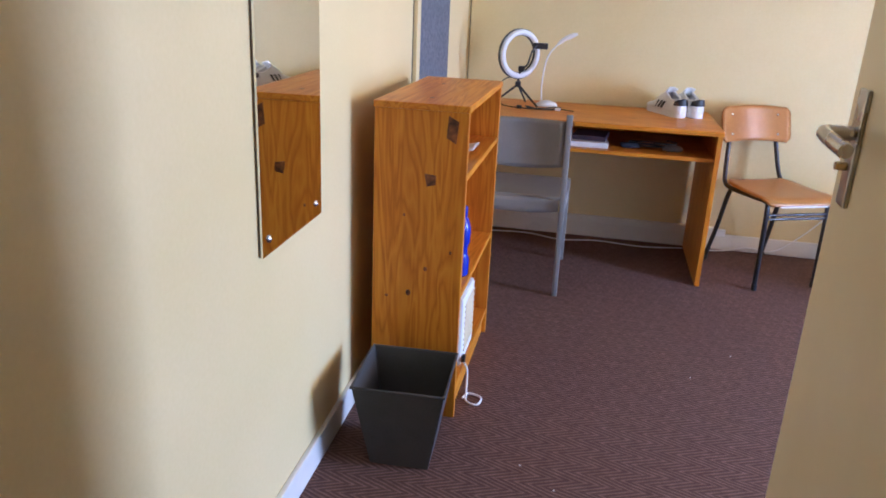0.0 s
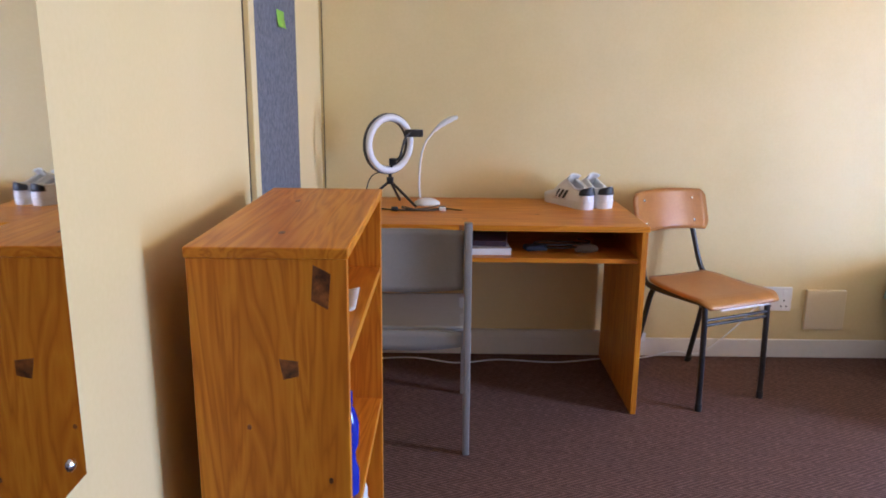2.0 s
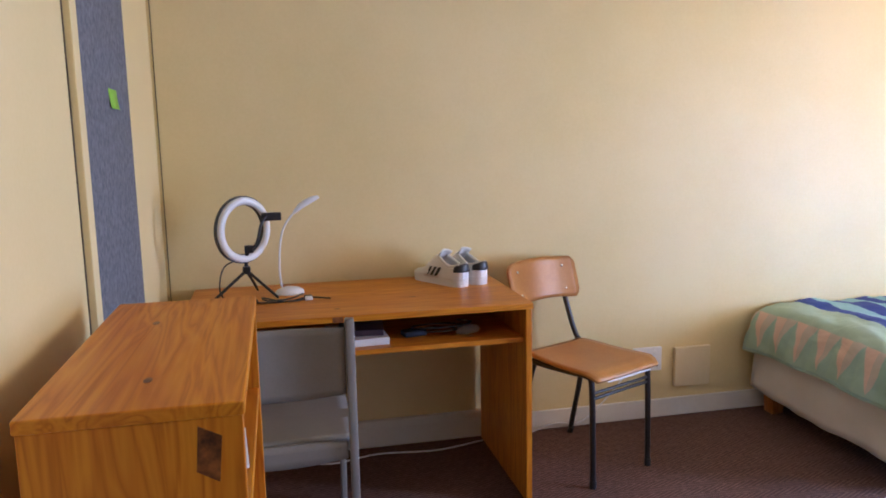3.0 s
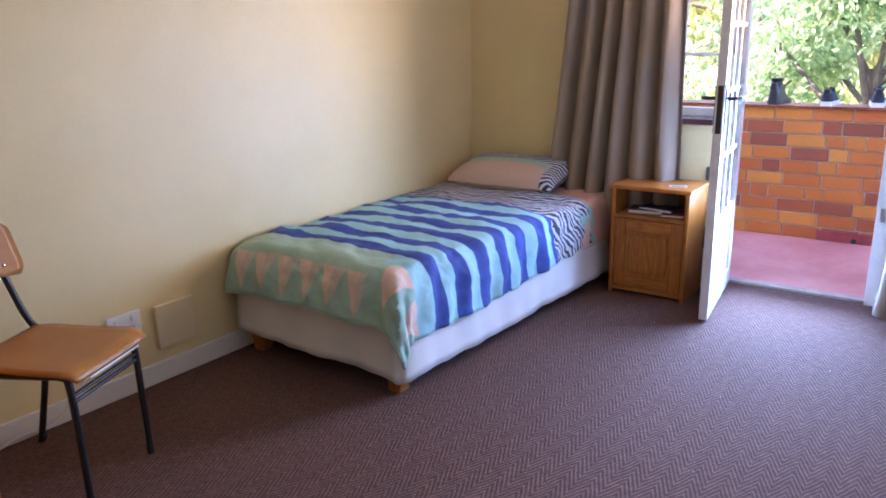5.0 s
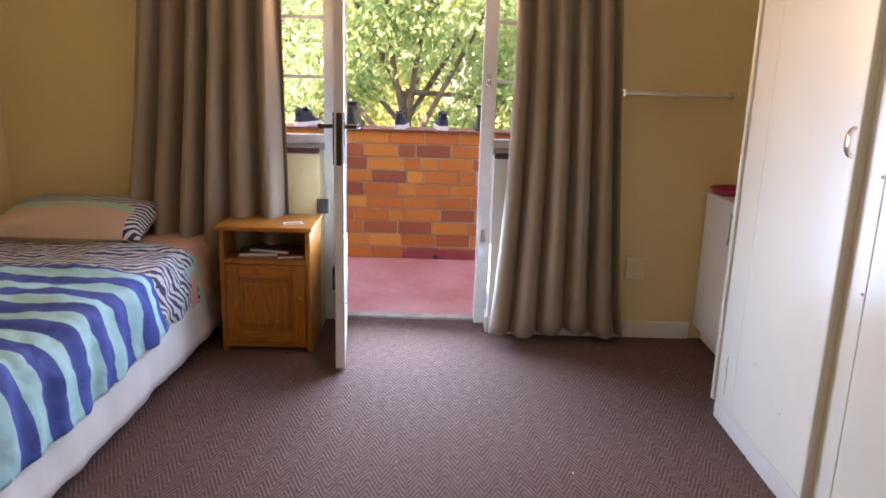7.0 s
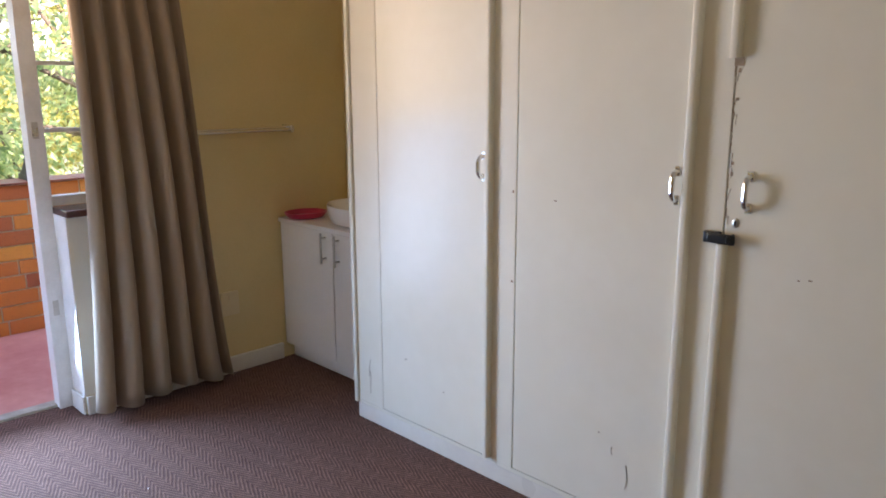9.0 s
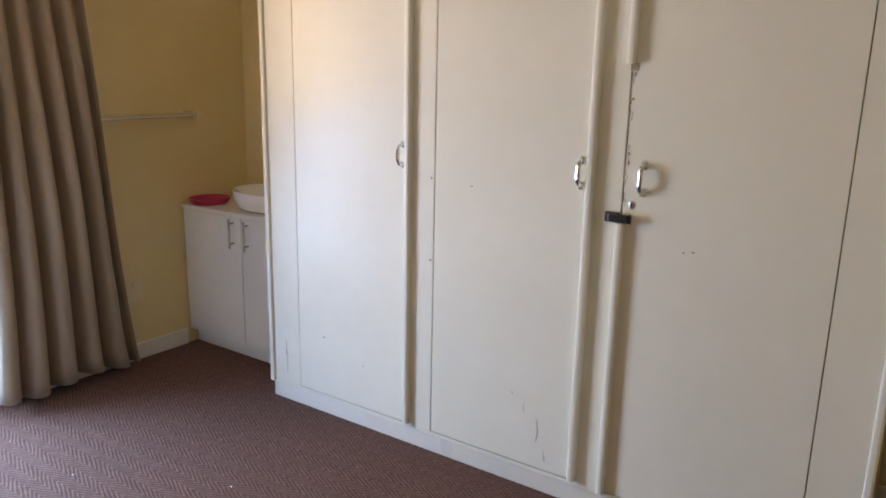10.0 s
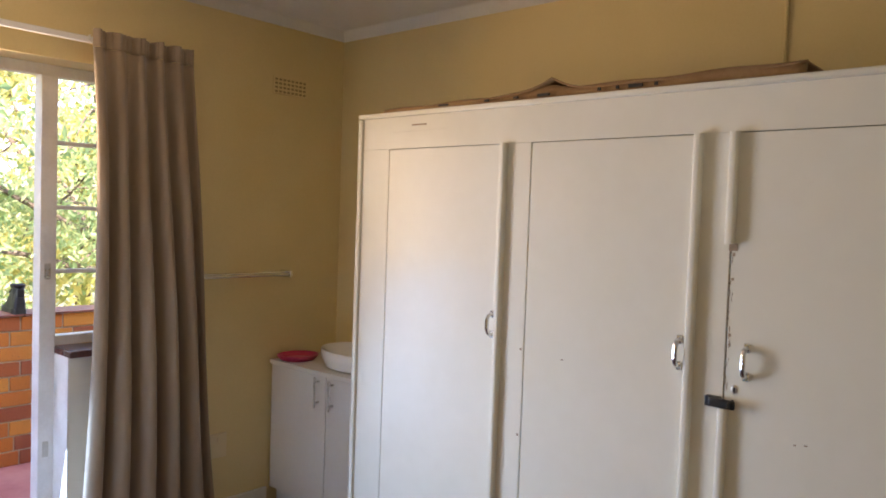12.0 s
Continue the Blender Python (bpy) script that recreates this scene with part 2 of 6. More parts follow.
def print_material():
    """The duvet's print, laid out along the bed (u, metres from the foot edge of the top) and across it (v)."""
    m = mat("printed_cotton", (0.5, 0.5, 0.5), 0.85)
    nt = m.node_tree
    uv = nt.nodes.new("ShaderNodeUVMap")
    sep = nt.nodes.new("ShaderNodeSeparateXYZ")
    nt.links.new(uv.outputs[0], sep.inputs[0])
    u, v = sep.outputs[0], sep.outputs[1]
    n1 = nz(nt, uv.outputs[0], 5.0, 3.0)
    wave = mth(nt, "MULTIPLY_ADD", n1, 0.03, -0.015)
    uw = mth(nt, "ADD", u, wave)
    blue, aqua = (0.009, 0.043, 0.30), (0.32, 0.60, 0.62)
    band = mth(nt, "GREATER_THAN", mth(nt, "FRACT", mth(nt, "MULTIPLY", mth(nt, "SUBTRACT", uw, 0.15), 1 / 0.166)), 0.52)
    col = mix(nt, band, blue, aqua)
    # fine slanted navy and white lines towards the head
    slant = mth(nt, "ADD", uw, mth(nt, "MULTIPLY", mth(nt, "ADD", v, mth(nt, "MULTIPLY", n1, 0.3)), 0.45))
    lines = mth(nt, "GREATER_THAN", mth(nt, "FRACT", mth(nt, "MULTIPLY", slant, 1 / 0.034)), 0.5)
    navy = mix(nt, lines, (0.012, 0.014, 0.05), (0.58, 0.54, 0.54))
    col = mix(nt, mth(nt, "GREATER_THAN", uw, 1.18), col, navy)
    # rows of triangles
    tri = mth(nt, "PINGPONG", mth(nt, "MULTIPLY", mth(nt, "ADD", v, wave), 1 / 0.066), 1.0)
    pink, green = (0.78, 0.55, 0.42), (0.36, 0.54, 0.42)
    lo = mth(nt, "MULTIPLY", mth(nt, "ADD", uw, 0.215), 1 / 0.17)
    up = mth(nt, "GREATER_THAN", tri, lo)
    rows = mix(nt, up, pink, green)
    shade = mth(nt, "GREATER_THAN", mth(nt, "FRACT", mth(nt, "MULTIPLY", v, 1 / 0.132)), 0.5)
    rows = mix(nt, mth(nt, "MULTIPLY", shade, 0.35), rows, (0.30, 0.48, 0.44))
    foot = mix(nt, mth(nt, "LESS_THAN", uw, -0.045), (0.40, 0.56, 0.42), rows)
    foot = mix(nt, mth(nt, "LESS_THAN", uw, -0.225), foot, (0.36, 0.58, 0.52))
    # the near corner: larger triangles and a plain aqua piece on the side drop
    tri2 = mth(nt, "PINGPONG", mth(nt, "MULTIPLY", mth(nt, "ADD", v, 0.02), 1 / 0.10), 1.0)
    big = mix(nt, mth(nt, "GREATER_THAN", tri2, mth(nt, "MULTIPLY", mth(nt, "ADD", uw, 0.17), 1 / 0.27)), pink, (0.33, 0.52, 0.40))
    patch = mix(nt, mth(nt, "GREATER_THAN", uw, 0.045), big, aqua)
    foot = mix(nt, mth(nt, "LESS_THAN", mth(nt, "ADD", v, wave), 0.10), foot, patch)
    col = mix(nt, mth(nt, "LESS_THAN", uw, 0.15), col, foot)
    # pink and green sheet at the head
    htri = mth(nt, "GREATER_THAN", mth(nt, "PINGPONG", mth(nt, "MULTIPLY", v, 1 / 0.11), 1.0), mth(nt, "MULTIPLY", mth(nt, "SUBTRACT", uw, 1.56), 1 / 0.12))
    head = mix(nt, htri, (0.66, 0.38, 0.28), (0.30, 0.50, 0.42))
    col = mix(nt, mth(nt, "GREATER_THAN", uw, 1.56), col, head)
    weave = nz(nt, uv.outputs[0], 700.0, 2.0)
    setin(m, "Base Color", mix(nt, mth(nt, "MULTIPLY", weave, 0.22), col, (0.32, 0.35, 0.40)))
    crease = nz(nt, uv.outputs[0], 7.0, 3.0, 0.5, 1.0)
    bump(nt, m, crease, 0.45, 0.022)
    return m


def pillow_material():
    m = mat("printed_pillow_cotton", (0.6, 0.45, 0.35), 0.85)
    nt = m.node_tree
    sep = nt.nodes.new("ShaderNodeSeparateXYZ")
    nt.links.new(coords(nt), sep.inputs[0])
    x, y = sep.outputs[0], sep.outputs[1]
    n1 = nz(nt, coords(nt), 6.0, 3.0)
    xs = mth(nt, "ADD", x, mth(nt, "MULTIPLY_ADD", n1, 0.04, -0.02))
    pink, green = (0.66, 0.47, 0.37), (0.40, 0.58, 0.48)
    lines = mth(nt, "GREATER_THAN", mth(nt, "FRACT", mth(nt, "MULTIPLY", mth(nt, "ADD", mth(nt, "MULTIPLY", y, 0.6), xs), 1 / 0.03)), 0.5)
    navy = mix(nt, lines, (0.03, 0.034, 0.09), (0.70, 0.67, 0.66))
    col = mix(nt, mth(nt, "GREATER_THAN", xs, -0.055), pink, green)
    col = mix(nt, mth(nt, "GREATER_THAN", xs, 0.005), col, navy)
    col = mix(nt, mth(nt, "LESS_THAN", y, -0.275), col, navy)
    setin(m, "Base Color", col)
    bump(nt, m, nz(nt, coords(nt), 14.0, 4.0), 0.5, 0.012)
    return m


MINT = varied("mint_cotton", (0.36, 0.52, 0.44), (0.44, 0.60, 0.52), 0.9, 6, 200)
DUVET = print_material()
PILLOW = pillow_material()


def brick_material():
    m = mat("face_brick", (0.4, 0.15, 0.05), 0.8)
    nt = m.node_tree
    oi = nt.nodes.new("ShaderNodeObjectInfo")
    base = ramp(nt, oi.outputs["Random"], [(0.0, (0.22, 0.07, 0.042)), (0.10, (0.36, 0.10, 0.036)), (0.24, (0.52, 0.155, 0.028)), (0.62, (0.62, 0.22, 0.028)), (1.0, (0.74, 0.34, 0.05))])
    v = world_coords(nt)
    cloud, pits = nz(nt, v, 11.0, 4.0), nz(nt, v, 90.0, 3.0)
    col = mix(nt, mth(nt, "MULTIPLY", cloud, 0.4), base, (0.40, 0.13, 0.045))
    col = mix(nt, mth(nt, "MULTIPLY", mth(nt, "GREATER_THAN", pits, 0.66), 0.6), col, (0.10, 0.04, 0.03))
    setin(m, "Base Color", col)
    bump(nt, m, mth(nt, "ADD", cloud, pits), 0.6, 0.004)
    return m


BRICK = brick_material()


def leaf_material(name, stops):
    m = mat(name, (0.08, 0.12, 0.03), 0.45)
    nt = m.node_tree
    g = nt.nodes.new("ShaderNodeNewGeometry")
    setin(m, "Base Color", ramp(nt, g.outputs["Random Per Island"], stops))
    setin(m, "Transmission Weight", 0.0)
    p = nt.nodes["Principled BSDF"]
    tr = nt.nodes.new("ShaderNodeBsdfTranslucent")
    nt.links.new(ramp(nt, g.outputs["Random Per Island"], [(s, tuple(min(1, c * 1.6) for c in col)) for s, col in stops]), tr.inputs[0])
    ms = nt.nodes.new("ShaderNodeMixShader")
    ms.inputs[0].default_value = 0.6
    nt.links.new(p.outputs[0], ms.inputs[1]), nt.links.new(tr.outputs[0], ms.inputs[2])
    nt.links.new(ms.outputs[0], nt.nodes["Material Output"].inputs["Surface"])
    return m


LEAF = leaf_material("green_leaves", [(0.0, (0.15, 0.23, 0.10)), (0.4, (0.25, 0.34, 0.15)), (0.75, (0.38, 0.45, 0.22)), (1.0, (0.56, 0.55, 0.30))])
LEAFY = leaf_material("yellow_green_leaves", [(0.0, (0.18, 0.22, 0.06)), (0.5, (0.36, 0.36, 0.12)), (1.0, (0.55, 0.48, 0.18))])


# ---- mesh helpers ----
def box(bm, lo, hi, bev=0.0, seg=2):
    r = bmesh.ops.create_cube(bm, size=1.0)
    vs = r["verts"]
    for v in vs:
        v.co = Vector([lo[i] + (v.co[i] + 0.5) * (hi[i] - lo[i]) for i in range(3)])
    if bev > 0:
        es = list({e for v in vs for e in v.link_edges})
        bmesh.ops.bevel(bm, geom=es, offset=bev, segments=seg, affect="EDGES", profile=0.5)
    return vs


def ring_points(c, u, w, r, n):
    return [c + u * (r * math.cos(2 * math.pi * i / n)) + w * (r * math.sin(2 * math.pi * i / n)) for i in range(n)]


def tube(bm, pts, r, n=10, closed=False, cap=True):
    """A round bar along points; r is one radius or one for each point."""
    pts = [Vector(p) for p in pts]
    k = len(pts)
    rs = r if isinstance(r, (list, tuple)) else [r] * k
    rings, up = [], None
    for i, p in enumerate(pts):
        a = pts[(i - 1) % k] if closed or i else p
        b = pts[(i + 1) % k] if closed or i < k - 1 else p
        d = (b - a).normalized()
        if up is None:
            up = d.orthogonal().normalized()
        up = (up - d * up.dot(d)).normalized()
        rings.append([bm.verts.new(q) for q in ring_points(p, up, d.cross(up), rs[i], n)])
    for i in range(k if closed else k - 1):
        a, b = rings[i], rings[(i + 1) % k]
        for j in range(n):
            bm.faces.new((a[j], a[(j + 1) % n], b[(j + 1) % n], b[j]))
    if cap and not closed:
        bm.faces.new(rings[0][::-1]), bm.faces.new(rings[-1])


def soft(pts, steps=6):
    """A smooth line through points (Catmull-Rom)."""
    p = [Vector(q) for q in pts]
    p = [p[0] * 2 - p[1]] + p + [p[-1] * 2 - p[-2]]
    out = []
    for i in range(1, len(p) - 2):
        for s in range(steps):
            t = s / steps
            out.append(0.5 * (2 * p[i] + (p[i + 1] - p[i - 1]) * t + (2 * p[i - 1] - 5 * p[i] + 4 * p[i + 1] - p[i + 2]) * t * t + (3 * p[i] - p[i - 1] - 3 * p[i + 1] + p[i + 2]) * t ** 3))
    return out + [p[-2]]


def lathe(bm, profile, n=28, centre=(0, 0, 0), sx=1.0, sy=1.0):
    rings = []
    for r, z in profile:
        rings.append([bm.verts.new((centre[0] + sx * r * math.cos(2 * math.pi * i / n), centre[1] + sy * r * math.sin(2 * math.pi * i / n), centre[2] + z)) for i in range(n)])
    for a, b in zip(rings, rings[1:]):
        for j in range(n):
            bm.faces.new((a[j], a[(j + 1) % n], b[(j + 1) % n], b[j]))
    bm.faces.new(rings[0][::-1]), bm.faces.new(rings[-1])


def grid(bm, nu, nv, f, uvf=None):
    vs = [[bm.verts.new(f(i / nu, j / nv)) for j in range(nv + 1)] for i in range(nu + 1)]
    lay = bm.loops.layers.uv.verify() if uvf else None
    for i in range(nu):
        for j in range(nv):
            ids = ((i, j), (i + 1, j), (i + 1, j + 1), (i, j + 1))
            fc = bm.faces.new([vs[a][b] for a, b in ids])
            if lay:
                for lp, (a, b) in zip(fc.loops, ids):
                    lp[lay].uv = uvf(a / nu, b / nv)
    return vs


def mesh_of(name, bm, material, smooth=False):
    bmesh.ops.recalc_face_normals(bm, faces=bm.faces[:])
    me = bpy.data.meshes.new(name)
    bm.to_mesh(me)
    bm.free()
    me.materials.append(material)
    if smooth:
        me.shade_smooth()
        me.set_sharp_from_angle(angle=radians(38))
        # flat faces of bevelled boards stay flat, only their rounded edges are smooth
        for p in me.polygons:
            if max(abs(c) for c in p.normal) > 0.9995:
                p.use_smooth = False
    return me


def part(name, bm, material, parent, label="", smooth=True):
    ob = new(name, mesh_of(name, bm, material, smooth))
    ob.parent = parent
    if label:
        tagged(ob, label)
    return ob


def thing(name, label, category, at=(0, 0, 0), rz=0.0, group="", kind=""):
    ob = new(name)
    ob.empty_display_size = 0.1
    ob.matrix_world = pose(*at, 0, 0, rz)
    return tagged(ob, label, category, group, kind)


def structure(name, boxes, material, label="", category="", bev=0.0):
    bm = bmesh.new()
    for lo, hi in boxes:
        box(bm, lo, hi, bev)
    ob = new(name, mesh_of(name, bm, material, bev > 0))
    return tagged(ob, label, category or name.split("_")[0], "", "structure")


def pbox(name, lo, hi, material, parent, bev=0.002, label=""):
    bm = bmesh.new()
    box(bm, lo, hi, bev)
    return part(name, bm, material, parent, label)


def ptube(name, pts, r, material, parent, label="", n=10, closed=False):
    bm = bmesh.new()
    tube(bm, pts, r, n, closed)
    return part(name, bm, material, parent, label)


def solid(ob, t):
    md = ob.modifiers.new("thickness", "SOLIDIFY")
    md.thickness, md.offset = t, 0
    return ob


# ---- the room ----
X0, X1, Y0, Y1, H = -0.565, 4.07, 0.51, 4.44, 2.63
XO = 4.30
PAR = 5.66
bm = bmesh.new()
box(bm, (-0.9, -0.9, -0.2), (4.262, 4.7, 0.0))
tagged(new("floor", mesh_of("floor", bm, CARPET)), "brown herringbone carpet over the whole floor", "floor", "", "structure")
rnd0 = random.Random(21)
specks = [(rnd0.uniform(0.0, 3.4), rnd0.uniform(1.3, 3.5)) for _ in range(14)]
bm = bmesh.new()
for sx, sy in specks:
    box(bm, (sx, sy, 0.0), (sx + rnd0.uniform(0.002, 0.006), sy + rnd0.uniform(0.002, 0.004), 0.0025))
tagged(new("lint_specks", mesh_of("lint_specks", bm, VALANCE)), "tiny pale lint specks scattered on the carpet", "lint", "", "stuff")
structure("ceiling", [((-0.9, -0.9, H), (XO, 4.7, H + 0.2))], CEIL, "off-white painted ceiling", "ceiling")
structure("wall_north", [((-0.9, Y1, 0), (XO, Y1 + 0.2, H))], WALL, "cream painted wall behind desk and bed", "wall")
structure("wall_south", [((0.80, Y0 - 0.2, 0), (XO, Y0, H)), ((0.49, Y0 - 0.2, 0), (0.80, Y0, H)), ((-0.62, Y0 - 0.2, 0), (-0.51, Y0, H)), ((-0.51, Y0 - 0.2, 2.1), (0.49, Y0, H))],
          WALL, "cream painted wall behind the wardrobe with the entrance opening", "wall")
structure("wall_passage", [((0.80, -0.8, 0), (0.95, Y0 - 0.2, H)), ((-0.75, -0.9, 0), (0.95, -0.8, H))], WALL, "cream painted passage walls outside the room", "wall")

LEFT = pose(X0, 2.0, 0, 0, 0, 1.146)


def on_left(ob):
    ob.matrix_world = LEFT
    return ob


on_left(structure("wall_west", [((-0.2, -2.85, 0), (0, 2.46, H))], WALL, "cream painted wall with a mirror and a grey pinboard", "wall"))
on_left(structure("baseboard_west", [((0, -2.6, 0), (0.016, 2.43, 0.088))], WHITE, "white painted skirting board", "baseboard", 0.004))
structure("baseboard_north", [((X0 - 0.02, Y1 - 0.016, 0), (X1, Y1, 0.088))], WHITE, "white painted skirting board", "baseboard", 0.004)
structure("baseboard_east", [((X1 - 0.016, 0.985, 0), (X1, 2.03, 0.088)), ((X1 - 0.016, 2.91, 0), (X1, Y1 - 0.02, 0.088)), ((X1, 2.034, 0), (4.216, 2.046, 0.088))], WHITE, "white painted skirting board", "baseboard", 0.004)
structure("baseboard_south", [((0.5, Y0, 0), (0.78, Y0 + 0.016, 0.088))], WHITE, "white painted skirting board", "baseboard", 0.004)

# window wall: low walls, side walls and lintel round one opening
WY0, WY1, SZ, LZ = 1.46, 3.68, 0.945, 2.20
DY0, DY1 = 2.03, 2.90
structure("wall_east", [((X1, -0.1, 0), (XO, WY0, H)), ((X1, WY1, 0), (XO, Y1 + 0.1, H)), ((X1, WY0, LZ), (XO, WY1, H)),
                        ((X1, WY0, 0), (XO, DY0, SZ - 0.03)), ((X1, DY1, 0), (XO, WY1, SZ - 0.03))], WALL, "cream painted window wall with a balcony door", "wall")


def cornice():
    bm = bmesh.new()
    prof = [(0, -0.05), (0.006, -0.047), (0.018, -0.028), (0.035, -0.008), (0.045, 0.0), (0, 0)]
    def run(p, d, inn, length):
        a = [bm.verts.new(Vector(p) + Vector(inn) * o + Vector((0, 0, H + z))) for o, z in prof]
        b = [bm.verts.new(Vector(p) + Vector(d) * length + Vector(inn) * o + Vector((0, 0, H + z))) for o, z in prof]
        for i in range(len(prof)):
            bm.faces.new((a[i], a[(i + 1) % len(prof)], b[(i + 1) % len(prof)], b[i]))
    run((X0 - 0.05, Y1, 0), (1, 0, 0), (0, -1, 0), X1 - X0 + 0.05)
    run((X1, Y0, 0), (0, 1, 0), (-1, 0, 0), Y1 - Y0)
    run((-0.5, Y0, 0), (1, 0, 0), (0, 1, 0), X1 + 0.5)
    tagged(new("trim_cornice", mesh_of("trim_cornice", bm, CEIL, True)), "off-white coved cornice under the ceiling", "cornice", "", "structure")


cornice()


# window_1: door frame and the two side lights
def window_unit():
    w = thing("window_1", "white painted window frame with small panes either side of the balcony door", "window", (0, 0, 0), 0, "", "structure")
    fx0, fx1 = 4.238, 4.296
    for n, lo, hi in (("window_frame", (fx0, WY0, LZ - 0.05), (fx1, WY1, LZ)),
                      ("window_frame", (fx0 - 0.02, DY0, 0.0), (fx1, DY0 + 0.07, LZ - 0.05)),
                      ("window_frame", (fx0 - 0.02, DY1 - 0.075, 0.0), (fx1, DY1, LZ - 0.05)),
                      ("window_frame", (fx0, WY0, SZ), (fx1, WY0 + 0.045, LZ - 0.05)),
                      ("window_frame", (fx0, WY1 - 0.045, SZ), (fx1, WY1, LZ - 0.05)),
                      ("window_frame", (fx0, WY0 + 0.045, SZ), (fx1, DY0, SZ + 0.045)),
                      ("window_frame", (fx0, DY1, SZ), (fx1, WY1 - 0.045, SZ + 0.045))):
        pbox(n, lo, hi, FRAME, w, 0.004)
    for a, b, cols in ((WY0 + 0.045, DY0, 2), (DY1, WY1 - 0.045, 3)):
        z0, z1 = SZ + 0.045, LZ - 0.05
        for k in range(1, 4):
            z = z0 + (z1 - z0) * k / 4
            pbox("glazing_bar", (fx0 + 0.012, a, z - 0.009), (fx1 - 0.012, b, z + 0.009), FRAME, w, 0.003)
        for k in range(1, cols):
            y = a + (b - a) * k / cols
            pbox("glazing_bar", (fx0 + 0.014, y - 0.009, z0), (fx1 - 0.014, y + 0.009, z1), FRAME, w, 0.003)
        for i in range(cols):
            for k in range(4):
                ya, yb = a + (b - a) * i / cols, a + (b - a) * (i + 1) / cols
                za, zb = z0 + (z1 - z0) * k / 4, z0 + (z1 - z0) * (k + 1) / 4
                p = pbox("pane", (fx0 + 0.028, ya + 0.006, za + 0.006), (fx0 + 0.032, yb - 0.006, zb - 0.006), GLASS, w, 0)
                p.visible_shadow = False
    for y0, y1 in ((WY0, DY0 + 0.004), (DY1 - 0.004, WY1)):
        pbox("window_sill", (X1 - 0.025, y0, SZ - 0.03), (fx0, y1, SZ), SILL, w, 0.004, "dark red tile sill")
    # fixings on the right jamb
    for z in (0.45, 1.25):
        pbox("strike_plate", (fx0 - 0.024, DY0 + 0.025, z), (fx0 - 0.02, DY0 + 0.05, z + 0.07), NICKEL, w, 0.001)
    return w


window_unit()
structure("trim_threshold", [((4.255, DY0, -0.06), (XO + 0.02, DY1, 0.014))], varied("worn_timber_sill", (0.30, 0.25, 0.19), (0.52, 0.46, 0.36), 0.7, 12, 60, bstr=0.4, spread=0.2), "worn painted timber threshold of the balcony door", "threshold", 0.004)


structure("trim_reveal", [((X1 - 0.002, DY0, 0.088), (4.218, DY0 + 0.004, SZ - 0.03))], FRAME, "white painted reveal of the balcony doorway", "trim")
# thin panel, paler than the wall round it, laid on the corner
structure("trim_corner", [((X1 - 0.003, DY0 - 0.16, 0.09), (X1, DY0 - 0.001, SZ - 0.031))], WARD, "thin paler panel on the wall corner beside the balcony door", "trim")


def balcony_door():
    """A glazed leaf, standing open at a right angle; local x runs from the hinge to the free edge."""
    hx, hy = 4.218, 2.804
    fxx, fyy = 3.520, 2.728
    L = math.hypot(fxx - hx, fyy - hy)
    d = thing("door_2", "white balcony door with small glass panes, standing open", "door", (hx, hy, 0.014), math.degrees(math.atan2(fyy - hy, fxx - hx)), "", "structure")
    t, top = 0.021, 2.12
    for n, lo, hi in (("stile", (0, -t, 0), (0.085, t, top)), ("stile", (L - 0.09, -t, 0), (L, t, top)), ("rail", (0.085, -t, top - 0.09), (L - 0.09, t, top)), ("rail", (0.085, -t, 0), (L - 0.09, t, 0.10)), ("rail", (0.085, -t, 0.40), (L - 0.09, t, 0.49))):
        pbox(n, lo, hi, FRAME, d, 0.003)
    pbox("panel", (0.085, -0.009, 0.10), (L - 0.09, 0.009, 0.40), FRAME, d, 0.001)
    a, b, z0, z1 = 0.085, L - 0.09, 0.49, top - 0.09
    for k in range(1, 5):
        z = z0 + (z1 - z0) * k / 5
        pbox("glazing_bar", (a, -0.016, z - 0.011), (b, 0.016, z + 0.011), FRAME, d, 0.003)
    for k in range(1, 3):
        x = a + (b - a) * k / 3
        pbox("glazing_bar", (x - 0.011, -0.0155, z0), (x + 0.011, 0.0155, z1), FRAME, d, 0.003)
    for i in range(3):
        for k in range(5):
            p = pbox("pane", (a + (b - a) * i / 3 + 0.004, -0.002, z0 + (z1 - z0) * k / 5 + 0.004), (a + (b - a) * (i + 1) / 3 - 0.004, 0.002, z0 + (z1 - z0) * (k + 1) / 5 - 0.004), GLASS, d, 0)
            p.visible_shadow = False
    for s in (-1, 1):
        y = s * t
        pl = pbox("lock_plate", (L - 0.062, min(y, y + s * 0.006), 0.92), (L - 0.018, max(y, y + s * 0.006), 1.14), DARKST, d, 0.003, "dark bronze lock plate")
        ptube("door_handle", [(L - 0.04, y, 1.08), (L - 0.04, y + s * 0.05, 1.08), (L - 0.055, y + s * 0.062, 1.08), (L - 0.15, y + s * 0.058, 1.076)], [0.009, 0.009, 0.010, 0.007], DARKST, d, "dark bronze lever handle")
    pbox("lock_edge", (L - 0.001, -0.012, 0.92), (L + 0.002, 0.012, 1.14), DARKST, d, 0.001)
    pbox("bolt", (L - 0.075, -t - 0.012, 0.36), (L - 0.03, -t, 0.46), DARKST, d, 0.003, "old bronze slide bolt")
    for z in (0.25, 1.05, 1.9):
        ptube("hinge", [(0.0, -t - 0.004, z), (0.0, -t - 0.004, z + 0.09)], 0.007, DARKST, d)
    return d


balcony_door()


